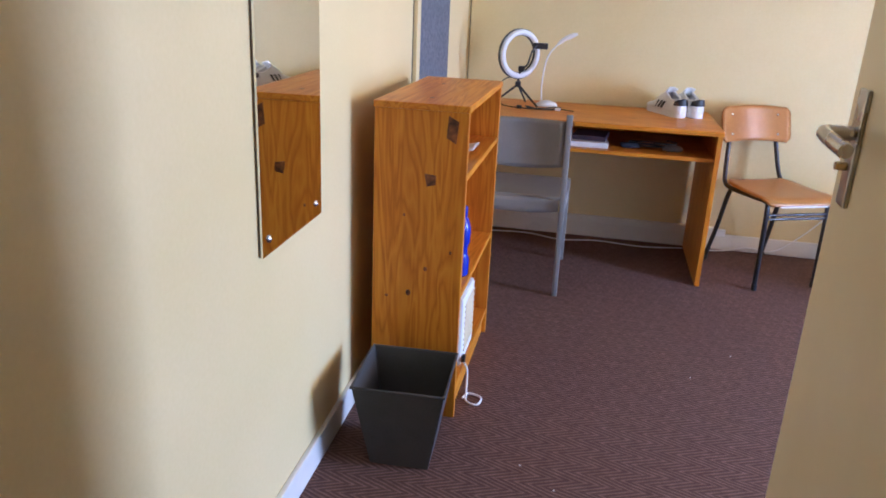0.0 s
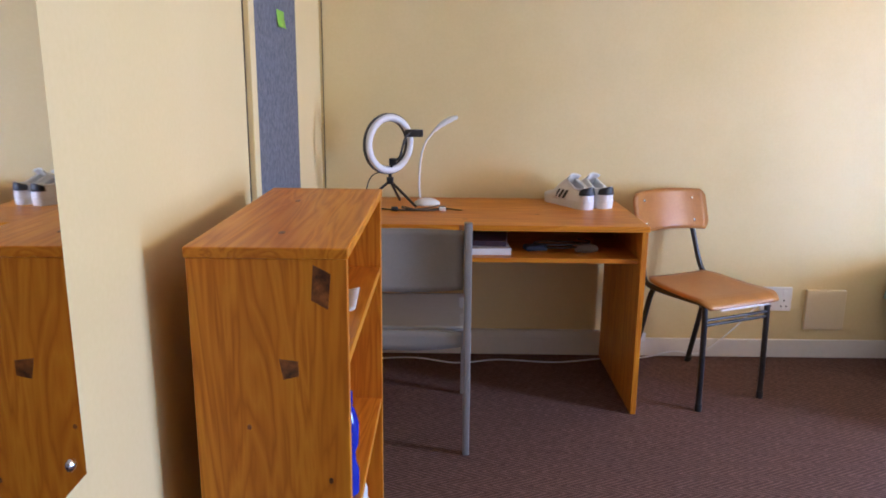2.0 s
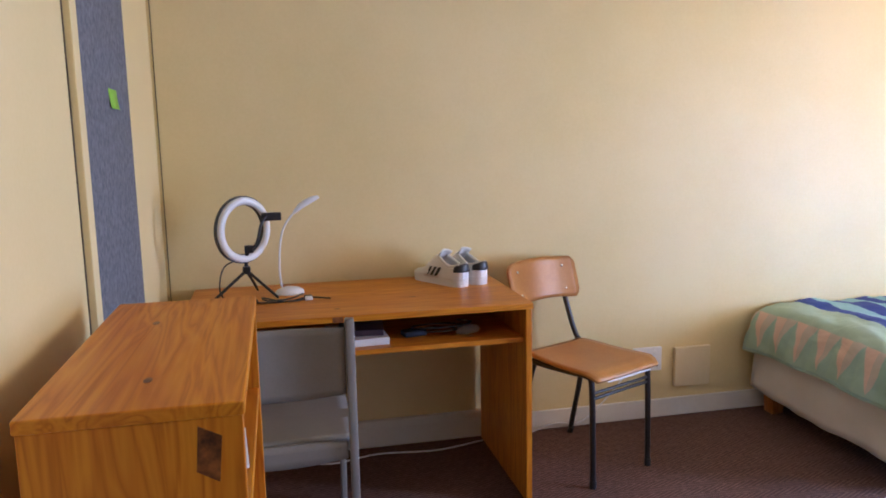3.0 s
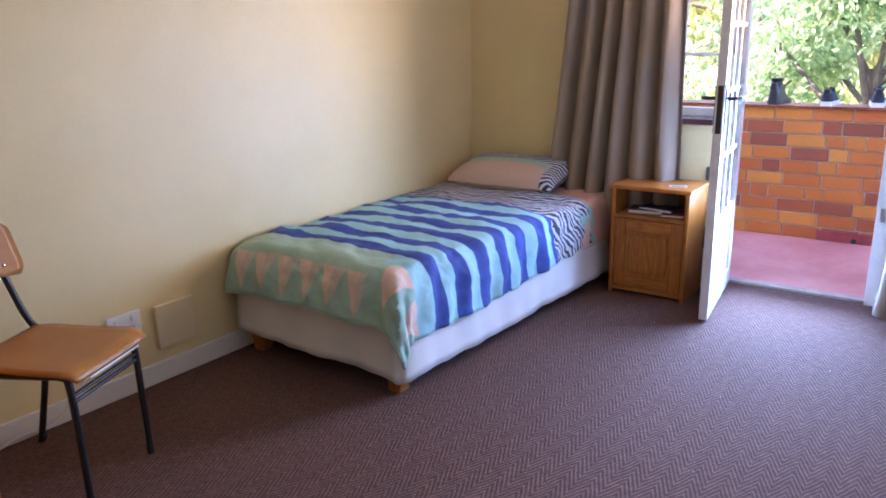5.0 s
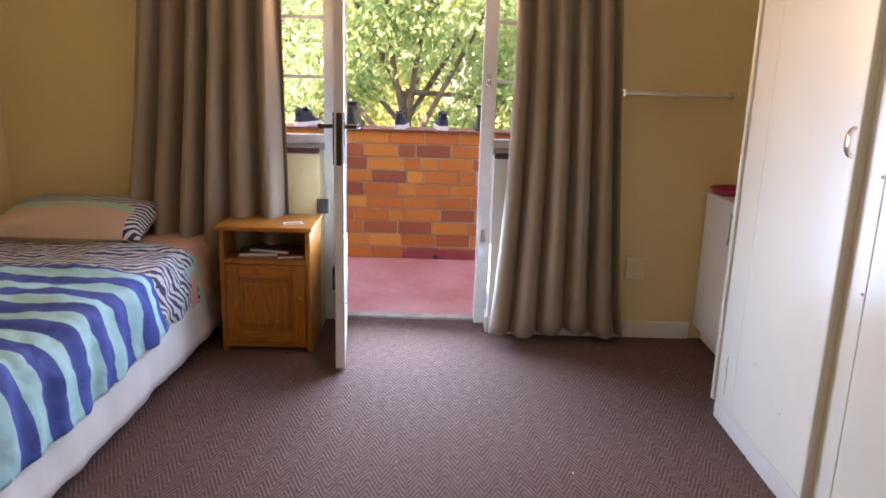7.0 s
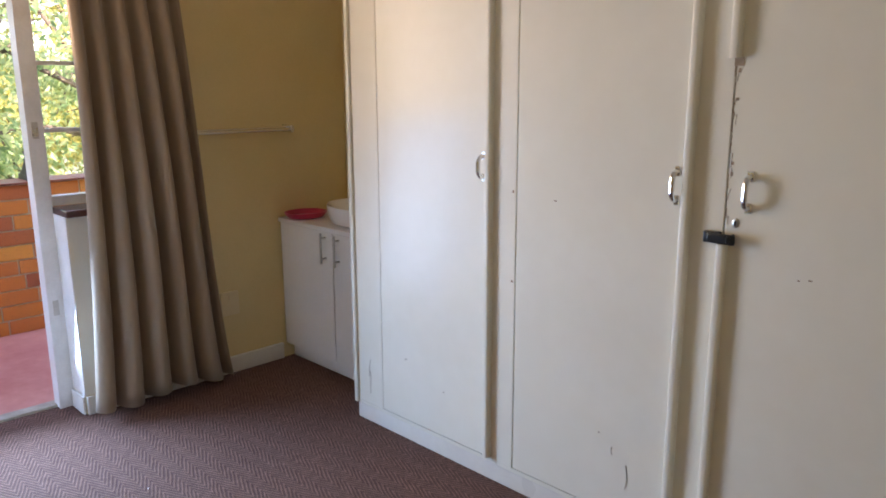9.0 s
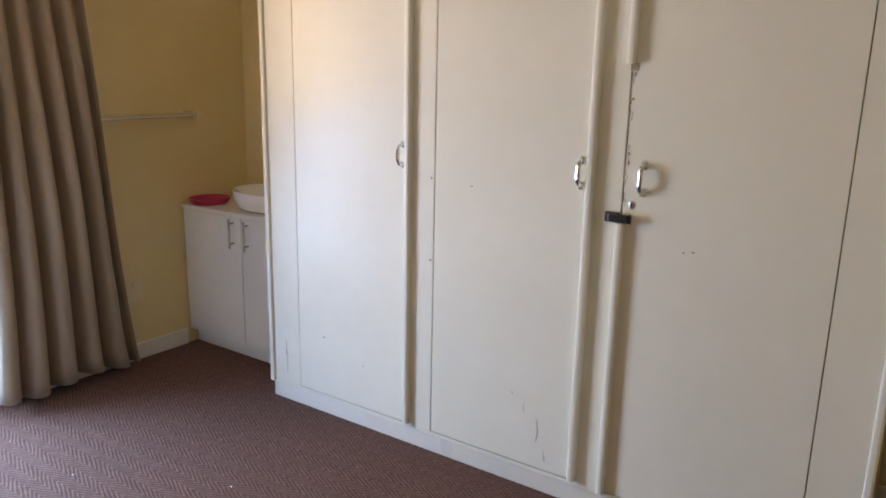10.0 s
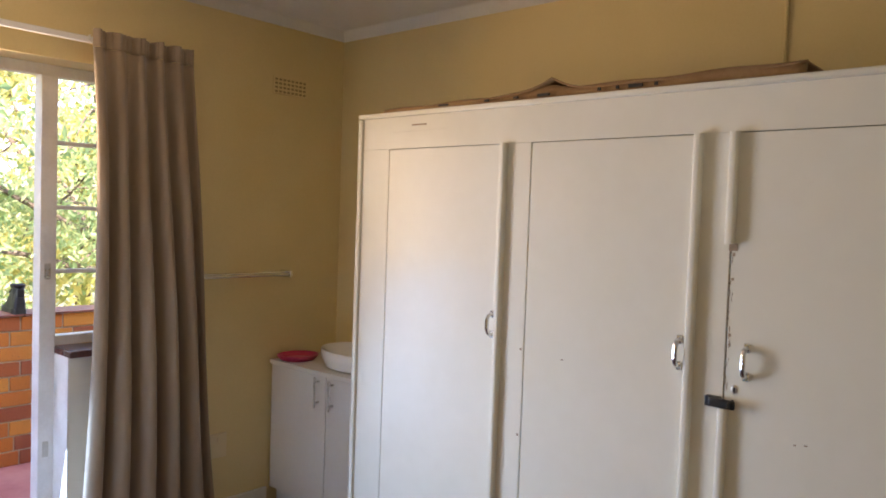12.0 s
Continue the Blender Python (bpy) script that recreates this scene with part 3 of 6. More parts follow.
def entrance_door():
    """The room door, open at a right angle into the room."""
    hx, hy, fxx, fyy = 0.468, 0.545, 0.493, 1.41
    L = math.hypot(fxx - hx, fyy - hy)
    d = thing("door_1", "cream painted flush door with a steel lever handle, wide open", "door", (hx, hy, 0.012), math.degrees(math.atan2(fyy - hy, fxx - hx)), "", "structure")
    pbox("leaf", (0, -0.02, 0), (L, 0.02, 2.03), DOORP, d, 0.003)
    for s in (-1, 1):
        y = s * 0.02
        pbox("handle_plate", (L - 0.085, min(y, y + s * 0.007), 1.03), (L - 0.045, max(y, y + s * 0.007), 1.19), NICKEL, d, 0.003, "worn steel lock plate")
        ptube("door_handle", soft([(L - 0.064, y, 1.13), (L - 0.064, y + s * 0.035, 1.13), (L - 0.072, y + s * 0.046, 1.13), (L - 0.12, y + s * 0.046, 1.127), (L - 0.165, y + s * 0.04, 1.122)]), 0.010, NICKEL, d, "worn steel lever handle")
        ptube("key", [(L - 0.064, y, 1.085), (L - 0.064, y + s * 0.022, 1.085)], 0.006, BRASS, d, "brass key")
    pbox("latch_plate", (L - 0.001, -0.011, 0.94), (L + 0.002, 0.011, 1.1), DARKST, d, 0.001)
    for z in (0.2, 1.75):
        ptube("hinge", [(-0.004, 0, z), (-0.004, 0, z + 0.1)], 0.008, NICKEL, d)
    return d


entrance_door()
structure("door_jamb", [((0.45, Y0 - 0.21, 0), (0.49, Y0 + 0.012, 2.1)), ((-0.51, Y0 - 0.21, 0), (-0.47, Y0 + 0.012, 2.1)), ((-0.47, Y0 - 0.21, 2.06), (0.45, Y0 + 0.012, 2.1))], DOORP, "cream painted entrance door frame", "door frame", 0.003)


# ---- balcony and outdoors ----
structure("balcony_floor", [((XO, -0.6, -0.2), (PAR + 0.24, 6.4, -0.03))], REDFLOOR, "red painted concrete balcony floor", "floor")
structure("balcony_wall", [((XO, -0.8, -0.2), (PAR + 0.24, -0.6, 0.9)), ((XO, 6.4, -0.2), (PAR + 0.24, 6.6, 0.9)), ((XO, 4.54, -0.03), (XO + 0.02, 6.4, 2.75)), ((XO, -0.6, -0.03), (XO + 0.02, -0.1, 2.75))], PLASTER, "plain plastered balcony end walls", "wall")
PT = 0.905
parapet = structure("balcony_parapet", [((PAR + 0.005, -0.6, -0.03), (PAR + 0.215, 6.4, PT - 0.012))], MORTAR, "orange face-brick balcony parapet with a dark red coping", "parapet wall")
bm = bmesh.new()
box(bm, (-1000, -1000, -3.4), (1000, 1000, -3.2))
tagged(new("ground", mesh_of("ground", bm, GRASS)), "dry grassy ground below the balcony", "ground", "", "structure")


def leaf_cluster(vl, fl, centre, spread, count, size, rnd, droop=0.3):
    for _ in range(count):
        p = Vector([rnd.gauss(0, 1) for _ in range(3)])
        p = centre + Vector((p.x * spread, p.y * spread, p.z * spread * 0.7))
        d = Vector((rnd.uniform(-1, 1), rnd.uniform(-1, 1), rnd.uniform(-0.9, 0.35) - droop)).normalized()
        s = d.orthogonal().normalized()
        s = (Matrix.Rotation(rnd.uniform(0, 6.28), 3, d) @ s)
        n = d.cross(s)
        L = size * rnd.uniform(0.6, 1.25)
        w = L * rnd.uniform(0.15, 0.24)
        k = len(vl)
        vl += [p, p + d * L * 0.45 + s * w - n * w * 0.35, p + d * L, p + d * L * 0.45 - s * w - n * w * 0.35, p + d * L * 0.5]
        fl += [(k, k + 1, k + 4), (k + 1, k + 2, k + 4), (k + 2, k + 3, k + 4), (k + 3, k, k + 4)]


def tree(label, at, height, spread, clusters, per, size, seed, leafmat, trunk_r=0.16):
    rnd = random.Random(seed)
    t = thing("tree", label, "tree", at)
    bm = bmesh.new()
    fork = height * 0.5
    tube(bm, soft([(0, 0, 0), (0.08, 0.05, fork * 0.5), (0.02, 0.1, fork)], 5), [trunk_r * (1 - 0.35 * i / 10) for i in range(11)], 12)
    tips = []
    for i in range(11):
        a = 2 * math.pi * i / 11 + rnd.uniform(-0.25, 0.25)
        r = spread * rnd.uniform(0.55, 1.0)
        e = Vector((math.cos(a) * r, math.sin(a) * r, fork + (height - fork) * rnd.uniform(-0.25, 0.95)))
        s = Vector((0.02, 0.1, fork * rnd.uniform(0.78, 1.0)))
        pts = soft([s, s.lerp(e, 0.35) + Vector((0, 0, rnd.uniform(-0.1, 0.35))), s.lerp(e, 0.7) + Vector((rnd.uniform(-.2, .2), rnd.uniform(-.2, .2), rnd.uniform(-0.1, 0.3))), e], 5)
        n = len(pts)
        tube(bm, pts, [trunk_r * 0.42 * (1 - 0.85 * k / (n - 1)) for k in range(n)], 8)
        tips += pts[n // 3:]
        for _ in range(7):
            b = pts[rnd.randrange(n // 3, n)]
            e2 = b + Vector((rnd.uniform(-1, 1), rnd.uniform(-1, 1), rnd.uniform(-0.5, 0.8))) * spread * 0.34
            q = soft([b, b.lerp(e2, 0.5) + Vector((0, 0, rnd.uniform(-0.08, 0.14))), e2], 3)
            tube(bm, q, [0.024 * (1 - 0.8 * k / (len(q) - 1)) for k in range(len(q))], 5)
            tips += q[2:]
    part("trunk", bm, BARK, t, "brown bark trunk and branches")
    vl, fl = [], []
    for _ in range(clusters):
        leaf_cluster(vl, fl, rnd.choice(tips) + Vector((rnd.gauss(0, 0.1), rnd.gauss(0, 0.1), rnd.gauss(0, 0.1))), rnd.uniform(0.12, 0.3), per, size, rnd)
    me = bpy.data.meshes.new("crown")
    me.from_pydata([tuple(v) for v in vl], [], fl)
    me.materials.append(leafmat)
    c = new("crown", me)
    c.parent = t
    tagged(c, "loose crown of glossy green leaves", kind="stuff")
    return t


tree("broad leafy green tree close to the balcony", (9.8, 2.65, -3.2), 8.4, 3.4, 900, 36, 0.13, 3, LEAF, 0.09)
tree("leafy green tree beside the balcony", (11.4, 7.4, -3.2), 8.0, 3.2, 380, 28, 0.13, 5, LEAF, 0.15)
tree("leafy green tree beside the balcony", (11.0, -1.9, -3.2), 8.2, 3.2, 400, 28, 0.13, 6, LEAF, 0.15)
tree("yellowing leafy tree further off", (17.5, 4.2, -3.2), 9.5, 4.8, 620, 30, 0.22, 8, LEAFY, 0.2)
tree("yellowing leafy tree further off", (17.0, -3.6, -3.2), 9.0, 4.6, 620, 30, 0.22, 9, LEAFY, 0.2)
tree("yellowing leafy tree further off", (21.0, 9.6, -3.2), 11.0, 5.4, 560, 30, 0.26, 12, LEAFY, 0.22)
tree("yellowing leafy tree further off", (23.0, 0.6, -3.2), 12.0, 5.6, 560, 30, 0.26, 14, LEAFY, 0.22)


def shrubs():
    """A loose belt of bushes behind the trees, from the ground up to about the height of the parapet."""
    rnd = random.Random(31)
    vl, fl = [], []
    for _ in range(520):
        y = rnd.uniform(-9, 15)
        top = 0.9 + 0.9 * noise.noise(Vector((y * 0.45, 2.0, 0.0)))
        z = -3.2 + (top + 3.2) * rnd.random() ** 0.6
        leaf_cluster(vl, fl, Vector((14.6 + rnd.uniform(-1.2, 1.6), y, z)), rnd.uniform(0.25, 0.5), 26, 0.26, rnd)
    me = bpy.data.meshes.new("shrubs")
    me.from_pydata([tuple(v) for v in vl], [], fl)
    me.materials.append(LEAFY)
    tagged(new("shrubs", me), "yellow-green bushes behind the balcony trees", "bushes", "", "stuff")


shrubs()


# ---- things on the walls ----
def mirror():
    m = thing("wall_mirror", "tall frameless wall mirror held by small chrome screws", "mirror")
    m.matrix_world = LEFT
    y0, y1, z0, z1 = -0.345, 0.028, 0.737, 1.97
    pbox("glass", (0.006, y0, z0), (0.0105, y1, z1), MIRROR, m, 0)
    pbox("backing", (0.001, y0 + 0.001, z0 + 0.001), (0.0055, y1 - 0.001, z1 - 0.001), varied("dark_hardboard", (0.13, 0.09, 0.055), (0.22, 0.16, 0.10), 0.8), m, 0)
    for y in (y0 + 0.035, y1 - 0.04):
        for z in (z0 + 0.035, z1 - 0.035):
            bm = bmesh.new()
            lathe(bm, [(0.009, 0), (0.009, 0.002), (0.006, 0.005), (0.001, 0.006)], 14)
            bmesh.ops.transform(bm, matrix=Matrix.Translation((0.0105, y, z)) @ Matrix.Rotation(radians(90), 4, "Y"), verts=bm.verts[:])
            part("screw", bm, CHROME, m, "chrome dome screw")


mirror()


def pinboard():
    p = thing("pinboard", "tall grey felt pinboard with a cream edge strip", "pinboard")
    p.matrix_world = LEFT
    pbox("felt", (0.0, 1.15, 0.78), (0.012, 1.80, 2.35), FELT, p, 0.001)
    pbox("edge_strip", (0.0, 1.092, 0.78), (0.018, 1.15, 2.35), WALL, p, 0.003, "cream edge strip")
    # solid dark strip: the shade of a narrow gap put into its colour
    pbox("gap_shade_strip", (0.0, 1.089, 0.78), (0.003, 1.092, 2.35), BARK, p, 0, "dark strip drawn for the shaded gap beside the edge strip")
    n = thing("sticky_note", "small bright green paper note stuck to the pinboard", "note")
    n.matrix_world = LEFT
    bm = bmesh.new()
    grid(bm, 1, 6, lambda u, v: Vector((0.0125 + 0.006 * (1 - v) ** 2, 1.475 + 0.115 * u, 1.428 + 0.052 * v)))
    solid(part("sheet", bm, NOTE, n), 0.0008)


pinboard()
# narrow dark brown strip drawn down the wall corner
structure("trim_corner_bead", [((-0.602, Y1 - 0.003, 0.09), (-0.599, Y1, H - 0.06))], BARK, "thin dark line down the wall corner", "trim")


def socket(name, label, at, rz, w, h, mt, double=True, hole=None):
    """Local x along the wall, local -y out of it."""
    s = thing(name, label, "socket", at, rz)
    pbox("plate", (-w / 2, -0.014, -h / 2), (w / 2, 0, h / 2), mt, s, 0.004)
    for cx in ((-w / 4, w / 4) if double else (0,)):
        pbox("switch", (cx - 0.008, -0.019, h * 0.16), (cx + 0.008, -0.012, h * 0.36), mt, s, 0.002)
        for dx, dz in ((0, 0.006), (-0.012, -0.022), (0.012, -0.022)):
            ptube("pin_hole", [(cx + dx, -0.0148, dz - 0.012), (cx + dx, -0.013, dz - 0.012)], 0.0042, hole or BLACKP, s, n=10)
    return s


socket("power_socket", "white double power socket above the skirting", (1.49, Y1, 0.287), 0, 0.145, 0.115, PLASTW)
bl = thing("blanking_plate", "cream square cover plate on the wall", "cover plate", (1.72, Y1, 0.24))
pbox("cover", (-0.092, -0.022, -0.097), (0.092, 0, 0.093), PLATE, bl, 0.004)
socket("power_socket", "cream power socket beside the curtain", (X1, 1.29, 0.375), -90, 0.10, 0.125, PLATE, False, PLATE)
gp = thing("door_buffer", "small grey plastic door stop pad on the wall", "door stop", (X1, 2.885, 0.655))
pbox("pad", (-0.018, -0.03, -0.04), (0, 0.03, 0.035), BINMAT, gp, 0.006)
trunk = thing("cable_trunking", "white plastic cable trunking along the top of the skirting", "trunking", (0, Y1, 0.088))
pbox("channel", (-0.55, -0.026, 0.0), (0.83, 0.0, 0.036), WHITE, trunk, 0.003)
pbox("lid", (-0.55, -0.029, 0.006), (0.83, -0.026, 0.030), WHITE, trunk, 0.001)
wire = thing("telephone_box", "small white junction box on the skirting", "junction box", (0.86, Y1 - 0.016, 0.09))
pbox("box", (-0.03, -0.02, -0.01), (0.03, 0.0, 0.03), PLASTW, wire, 0.004)


def air_vent():
    v = thing("air_vent", "cream painted air brick with rows of small holes", "vent", (X1, 0.885, 2.266), -90)
    pbox("face", (-0.115, -0.006, -0.048), (0.115, 0.0, 0.048), WALL, v, 0.002)
    # holes are flat blocks; the shade inside them is put into this colour
    dk = varied("hole_shade_brown", (0.33, 0.24, 0.12), (0.42, 0.31, 0.16), 0.9)
    for r in range(4):
        for c in range(8):
            pbox("hole", (-0.104 + c * 0.0265, -0.0075, -0.040 + r * 0.0215), (-0.088 + c * 0.0265, -0.0055, -0.030 + r * 0.0215), dk, v, 0)
    pbox("hood", (-0.115, -0.009, -0.046), (0.115, -0.006, -0.043), WALL, v, 0)


air_vent()


def towel_rail():
    r = thing("towel_rail", "double chrome towel rail on the wall", "towel rail", (X1, 1.46, 1.25), -90)
    for dz, dy in ((0.0, -0.075), (0.008, -0.045)):
        ptube("bar", [(0.005, dy, dz), (0.56, dy, dz)], 0.008, CHROME, r)
    for x in (0.02, 0.545):
        pbox("bracket", (x - 0.009, -0.088, -0.016), (x + 0.009, 0.0, 0.022), CHROME, r, 0.004)


towel_rail()


def curtain(label, y0t, y1t, y0b, y1b, folds, seed, lean=0.0, waist=0.0):
    rnd = random.Random(seed)
    c = thing("curtain", label, "curtain", (0, 0, 0), 0, "curtains at the balcony door")
    zb, zt, zh = 0.045, 2.33, 2.255
    ph = [rnd.uniform(-0.5, 0.5) for _ in range(40)]
    am = [rnd.uniform(0.7, 1.25) for _ in range(40)]
    def shape(u, v):
        z = zb + (zh - zb) * v
        k = v ** 0.8
        y = (y0b + (y1b - y0b) * u) * (1 - k) + (y0t + (y1t - y0t) * u) * k
        y -= waist * math.sin(math.pi * v) * u
        i = u * folds
        j = int(min(i, folds - 1e-6))
        a = am[j] * (1 - (i - j)) + am[j + 1] * (i - j)
        p = ph[j] * (1 - (i - j)) + ph[j + 1] * (i - j)
        s = math.sin(2 * math.pi * i + p)
        s = math.copysign(abs(s) ** 0.82, s)
        depth = 0.056 * a * (1 - 0.62 * v ** 2.5)
        y += 0.014 * math.cos(2 * math.pi * i * 1.0 + p) * (1 - v)
        return Vector((3.965 + depth * s + 0.012 * math.sin(3.1 * z + 5 * u) - lean * (1 - v), y, z + 0.012 * math.sin(9 * u + seed) * (1 - v)))
    bm = bmesh.new()
    grid(bm, folds * 14, 30, shape)
    solid(part("cloth", bm, CURTAIN, c), 0.003)
    def heading(u, v):
        z = zh + (zt - zh) * v
        b = shape(u, 1.0)
        return Vector((b.x + 0.007 * math.sin(2 * math.pi * folds * 3.3 * u + 0.8 * math.sin(5 * u)) * (0.35 + v) * (1.6 - v), b.y, z + 0.003 * math.sin(40 * u)))
    bm = bmesh.new()
    grid(bm, folds * 36, 6, heading)
    solid(part("heading_tape", bm, CURTAIN, c, "gathered curtain heading"), 0.005)
    for k in range(folds + 1):
        y = y0t + (y1t - y0t) * k / folds
        pbox("glider", (3.992, y - 0.004, zt - 0.045), (3.998, y + 0.004, zt - 0.02), PLASTW, c, 0)
    return c


curtain("taupe floor-length curtain gathered beside the bed", 3.06, 3.64, 3.02, 3.91, 6, 2)
curtain("taupe floor-length curtain gathered beside the washstand", 1.525, 1.995, 1.34, 2.02, 5, 4, 0.0, 0.045)
rail = thing("curtain_rail", "white curtain track along the top of the window wall", "curtain rail", (4.02, 0, 2.285))
pbox("track", (-0.012, 1.53, -0.004), (0.012, 3.78, 0.022), PLASTW, rail, 0.003)
for y in (1.6, 2.45, 3.3, 3.85):
    pbox("bracket", (0.012, y - 0.012, 0.0), (X1 - 4.02, y + 0.012, 0.018), PLASTW, rail, 0.002)


# ---- built-in wardrobe and washstand ----
def bow_handle(parent, at, h, mt, label="chrome bow handle"):
    """An upright pull on a face that looks along +y."""
    x, y, z = at
    bm = bmesh.new()
    tube(bm, soft([(x, y, z - h / 2), (x, y + 0.02, z - h / 2 + 0.004), (x, y + 0.03, z - h / 2 + 0.02), (x, y + 0.031, z), (x, y + 0.03, z + h / 2 - 0.02), (x, y + 0.02, z + h / 2 - 0.004), (x, y, z + h / 2)], 4), 0.0078, 8)
    for s in (-1, 1):
        box(bm, (x - 0.009, y - 0.001, z + s * h / 2 - 0.014), (x + 0.009, y + 0.004, z + s * h / 2 + 0.014), 0.002, 1)
    part("handle", bm, mt, parent, label)


def keyhole(parent, x, y, z):
    bm = bmesh.new()
    lathe(bm, [(0.009, 0), (0.009, 0.002), (0.006, 0.003), (0.001, 0.003)], 12)
    bmesh.ops.transform(bm, matrix=Matrix.Translation((x, y, z)) @ Matrix.Rotation(radians(-90), 4, "X") @ Matrix.Diagonal((1, 1.5, 1, 1)), verts=bm.verts[:])
    k = part("keyhole_plate", bm, NICKEL, parent)
    pbox("keyhole", (x - 0.002, y + 0.002, z - 0.008), (x + 0.002, y + 0.0045, z + 0.006), BLACKP, k, 0)


WF = 1.165


def wardrobe():
    w = thing("built_in_wardrobe", "large cream enamelled three-door built-in wardrobe with battens", "wardrobe", (0, 0, 0))
    a, b, top = 0.752, 3.175, 2.02
    pbox("body", (a, Y0 + 0.002, 0.0), (b - 0.0, WF - 0.06, 0.07), WARD, w, 0)
    pbox("side_panel", (b - 0.03, Y0 + 0.002, 0.07), (b, WF - 0.025, top - 0.03), WARD, w, 0.002)
    pbox("side_panel", (a, Y0 + 0.002, 0.07), (a + 0.03, WF - 0.025, top - 0.03), WARD, w, 0.002)
    pbox("top_panel", (a, Y0 + 0.002, top - 0.03), (b, WF - 0.025, top - 0.012), WARD, w, 0.002)
    pbox("back_panel", (a + 0.03, Y0 + 0.004, 0.07), (b - 0.03, Y0 + 0.012, top - 0.03), WARD, w, 0)
    pbox("plinth", (a, WF - 0.06, 0.0), (b + 0.004, WF - 0.006, 0.072), WHITE, w, 0.004, "white painted plinth")
    pbox("top_rail", (a, WF - 0.025, 1.866), (b, WF, top - 0.02), WARD, w, 0.002)
    pbox("top_moulding", (a, WF - 0.03, top - 0.022), (b + 0.012, WF + 0.014, top), WARD, w, 0.007)
    pbox("bottom_rail", (a, WF - 0.025, 0.075), (b, WF, 0.09), WARD, w, 0.001)
    # slanted cove where the end stile meets the top rail
    for lo, hi in (((3.000, WF - 0.025, 0.09), (b, WF, 1.866)), ((2.272, WF - 0.025, 0.09), (2.379, WF + 0.001, 1.866)), ((1.543, WF - 0.025, 0.09), (1.644, WF + 0.001, 1.866)), ((a, WF - 0.025, 0.09), (0.9105, WF, 1.866))):
        pbox("stile", lo, hi, WARD, w, 0.0015)
    pbox("edge_moulding", (b - 0.014, WF - 0.02, 0.075), (b + 0.012, WF + 0.012, top - 0.022), WARD, w, 0.007)
    pbox("edge_moulding", (a - 0.008, WF - 0.02, 0.075), (a + 0.016, WF + 0.012, top - 0.022), WARD, w, 0.007)
    doors = []
    for x0, x1 in ((2.384, 2.9955), (1.649, 2.2665), (0.9125, 1.538)):
        d = pbox("door", (x0, WF - 0.02, 0.095), (x1, WF + 0.002, 1.8635), WARD, w, 0.0025)
        doors.append(d)
    def batten(x, z0, z1, d):
        bm = bmesh.new()
        prof = [(-0.013, 0.0), (-0.013, 0.017), (-0.009, 0.024), (0.0, 0.027), (0.009, 0.024), (0.013, 0.017), (0.013, 0.0)]
        lo = [bm.verts.new((x + p, WF + 0.001 + q, z0)) for p, q in prof]
        hi = [bm.verts.new((x + p, WF + 0.001 + q, z1)) for p, q in prof]
        for i in range(len(prof) - 1):
            bm.faces.new((lo[i], lo[i + 1], hi[i + 1], hi[i]))
        bm.faces.new(lo), bm.faces.new(hi[::-1])
        part("batten", bm, WARD, d, "half-round painted batten")
    batten(2.386, 0.10, 1.866, doors[0])
    batten(1.649, 0.10, 1.866, doors[1])
    batten(1.540, 1.535, 1.866, doors[2])
    batten(1.537, 0.09, 1.045, doors[2])
    # rough bare strip where the batten has broken away
    rnd = random.Random(4)
    z = 1.10
    while z < 1.52:
        x0, h = 1.536 + rnd.uniform(-0.007, 0.006), rnd.uniform(0.008, 0.04)
        pts = [(x0 + rnd.uniform(-0.0015, 0.0015), WF + 0.0022, z + h * i / 4) for i in range(5)]
        ptube("chipped_paint", pts, [rnd.uniform(0.0005, 0.0014) for _ in pts], SCRATCH, doors[2], "", 5)
        z += h * rnd.uniform(0.5, 1.1)
    for k in range(4):
        z = rnd.uniform(1.1, 1.5)
        pbox("chipped_paint", (1.526, WF + 0.002, z), (1.533, WF + 0.0032, z + rnd.uniform(0.006, 0.012)), SCRATCH, doors[2], 0)
    pbox("chipped_paint", (1.519, WF + 0.002, 1.515), (1.545, WF + 0.004, 1.537), SCRATCH, doors[2], 0.001)
    bow_handle(doors[0], (2.418, WF + 0.002, 1.19), 0.076, CHROME)
    bow_handle(doors[1], (1.684, WF + 0.002, 1.19), 0.082, CHROME)
    bow_handle(doors[2], (1.478, WF + 0.002, 1.19), 0.084, CHROME)
    keyhole(doors[0], 2.404, WF + 0.002, 1.085)
    keyhole(doors[2], 1.508, WF + 0.002, 1.105)
    pbox("paint_chip", (a - 0.004, WF + 0.0105, 1.265), (a + 0.008, WF + 0.0128, 1.295), SCRATCH, w, 0)
    for x, z in ((2.283, 1.115), (2.283, 0.8)):
        pbox("nail_head", (x - 0.004, WF + 0.001, z - 0.004), (x + 0.004, WF + 0.003, z + 0.004), SCRATCH, w, 0)
    hs = pbox("hasp", (1.497, WF + 0.02, 1.047), (1.575, WF + 0.032, 1.075), BLACKM, w, 0.005, "black steel hasp")
    pbox("hasp_plate", (1.545, WF - 0.004, 1.045), (1.59, WF + 0.02, 1.077), BLACKM, w, 0.003, "black steel hasp plate")
    ptube("hasp_staple", soft([(1.512, WF, 1.053), (1.512, WF + 0.036, 1.056), (1.512, WF + 0.036, 1.068), (1.512, WF, 1.07)], 3), 0.004, BLACKM, w, "black steel staple")
    # scuffs, cracks and drips in the paint
    for x0, z0, n in ((3.08, 0.14, 9), (3.085, 0.22, 6), (1.85, 0.30, 4), (1.80, 0.20, 6), (1.76, 0.13, 4)):
        x, z = x0, z0
        pts = []
        for _ in range(n):
            pts.append((x, WF + 0.0028, z))
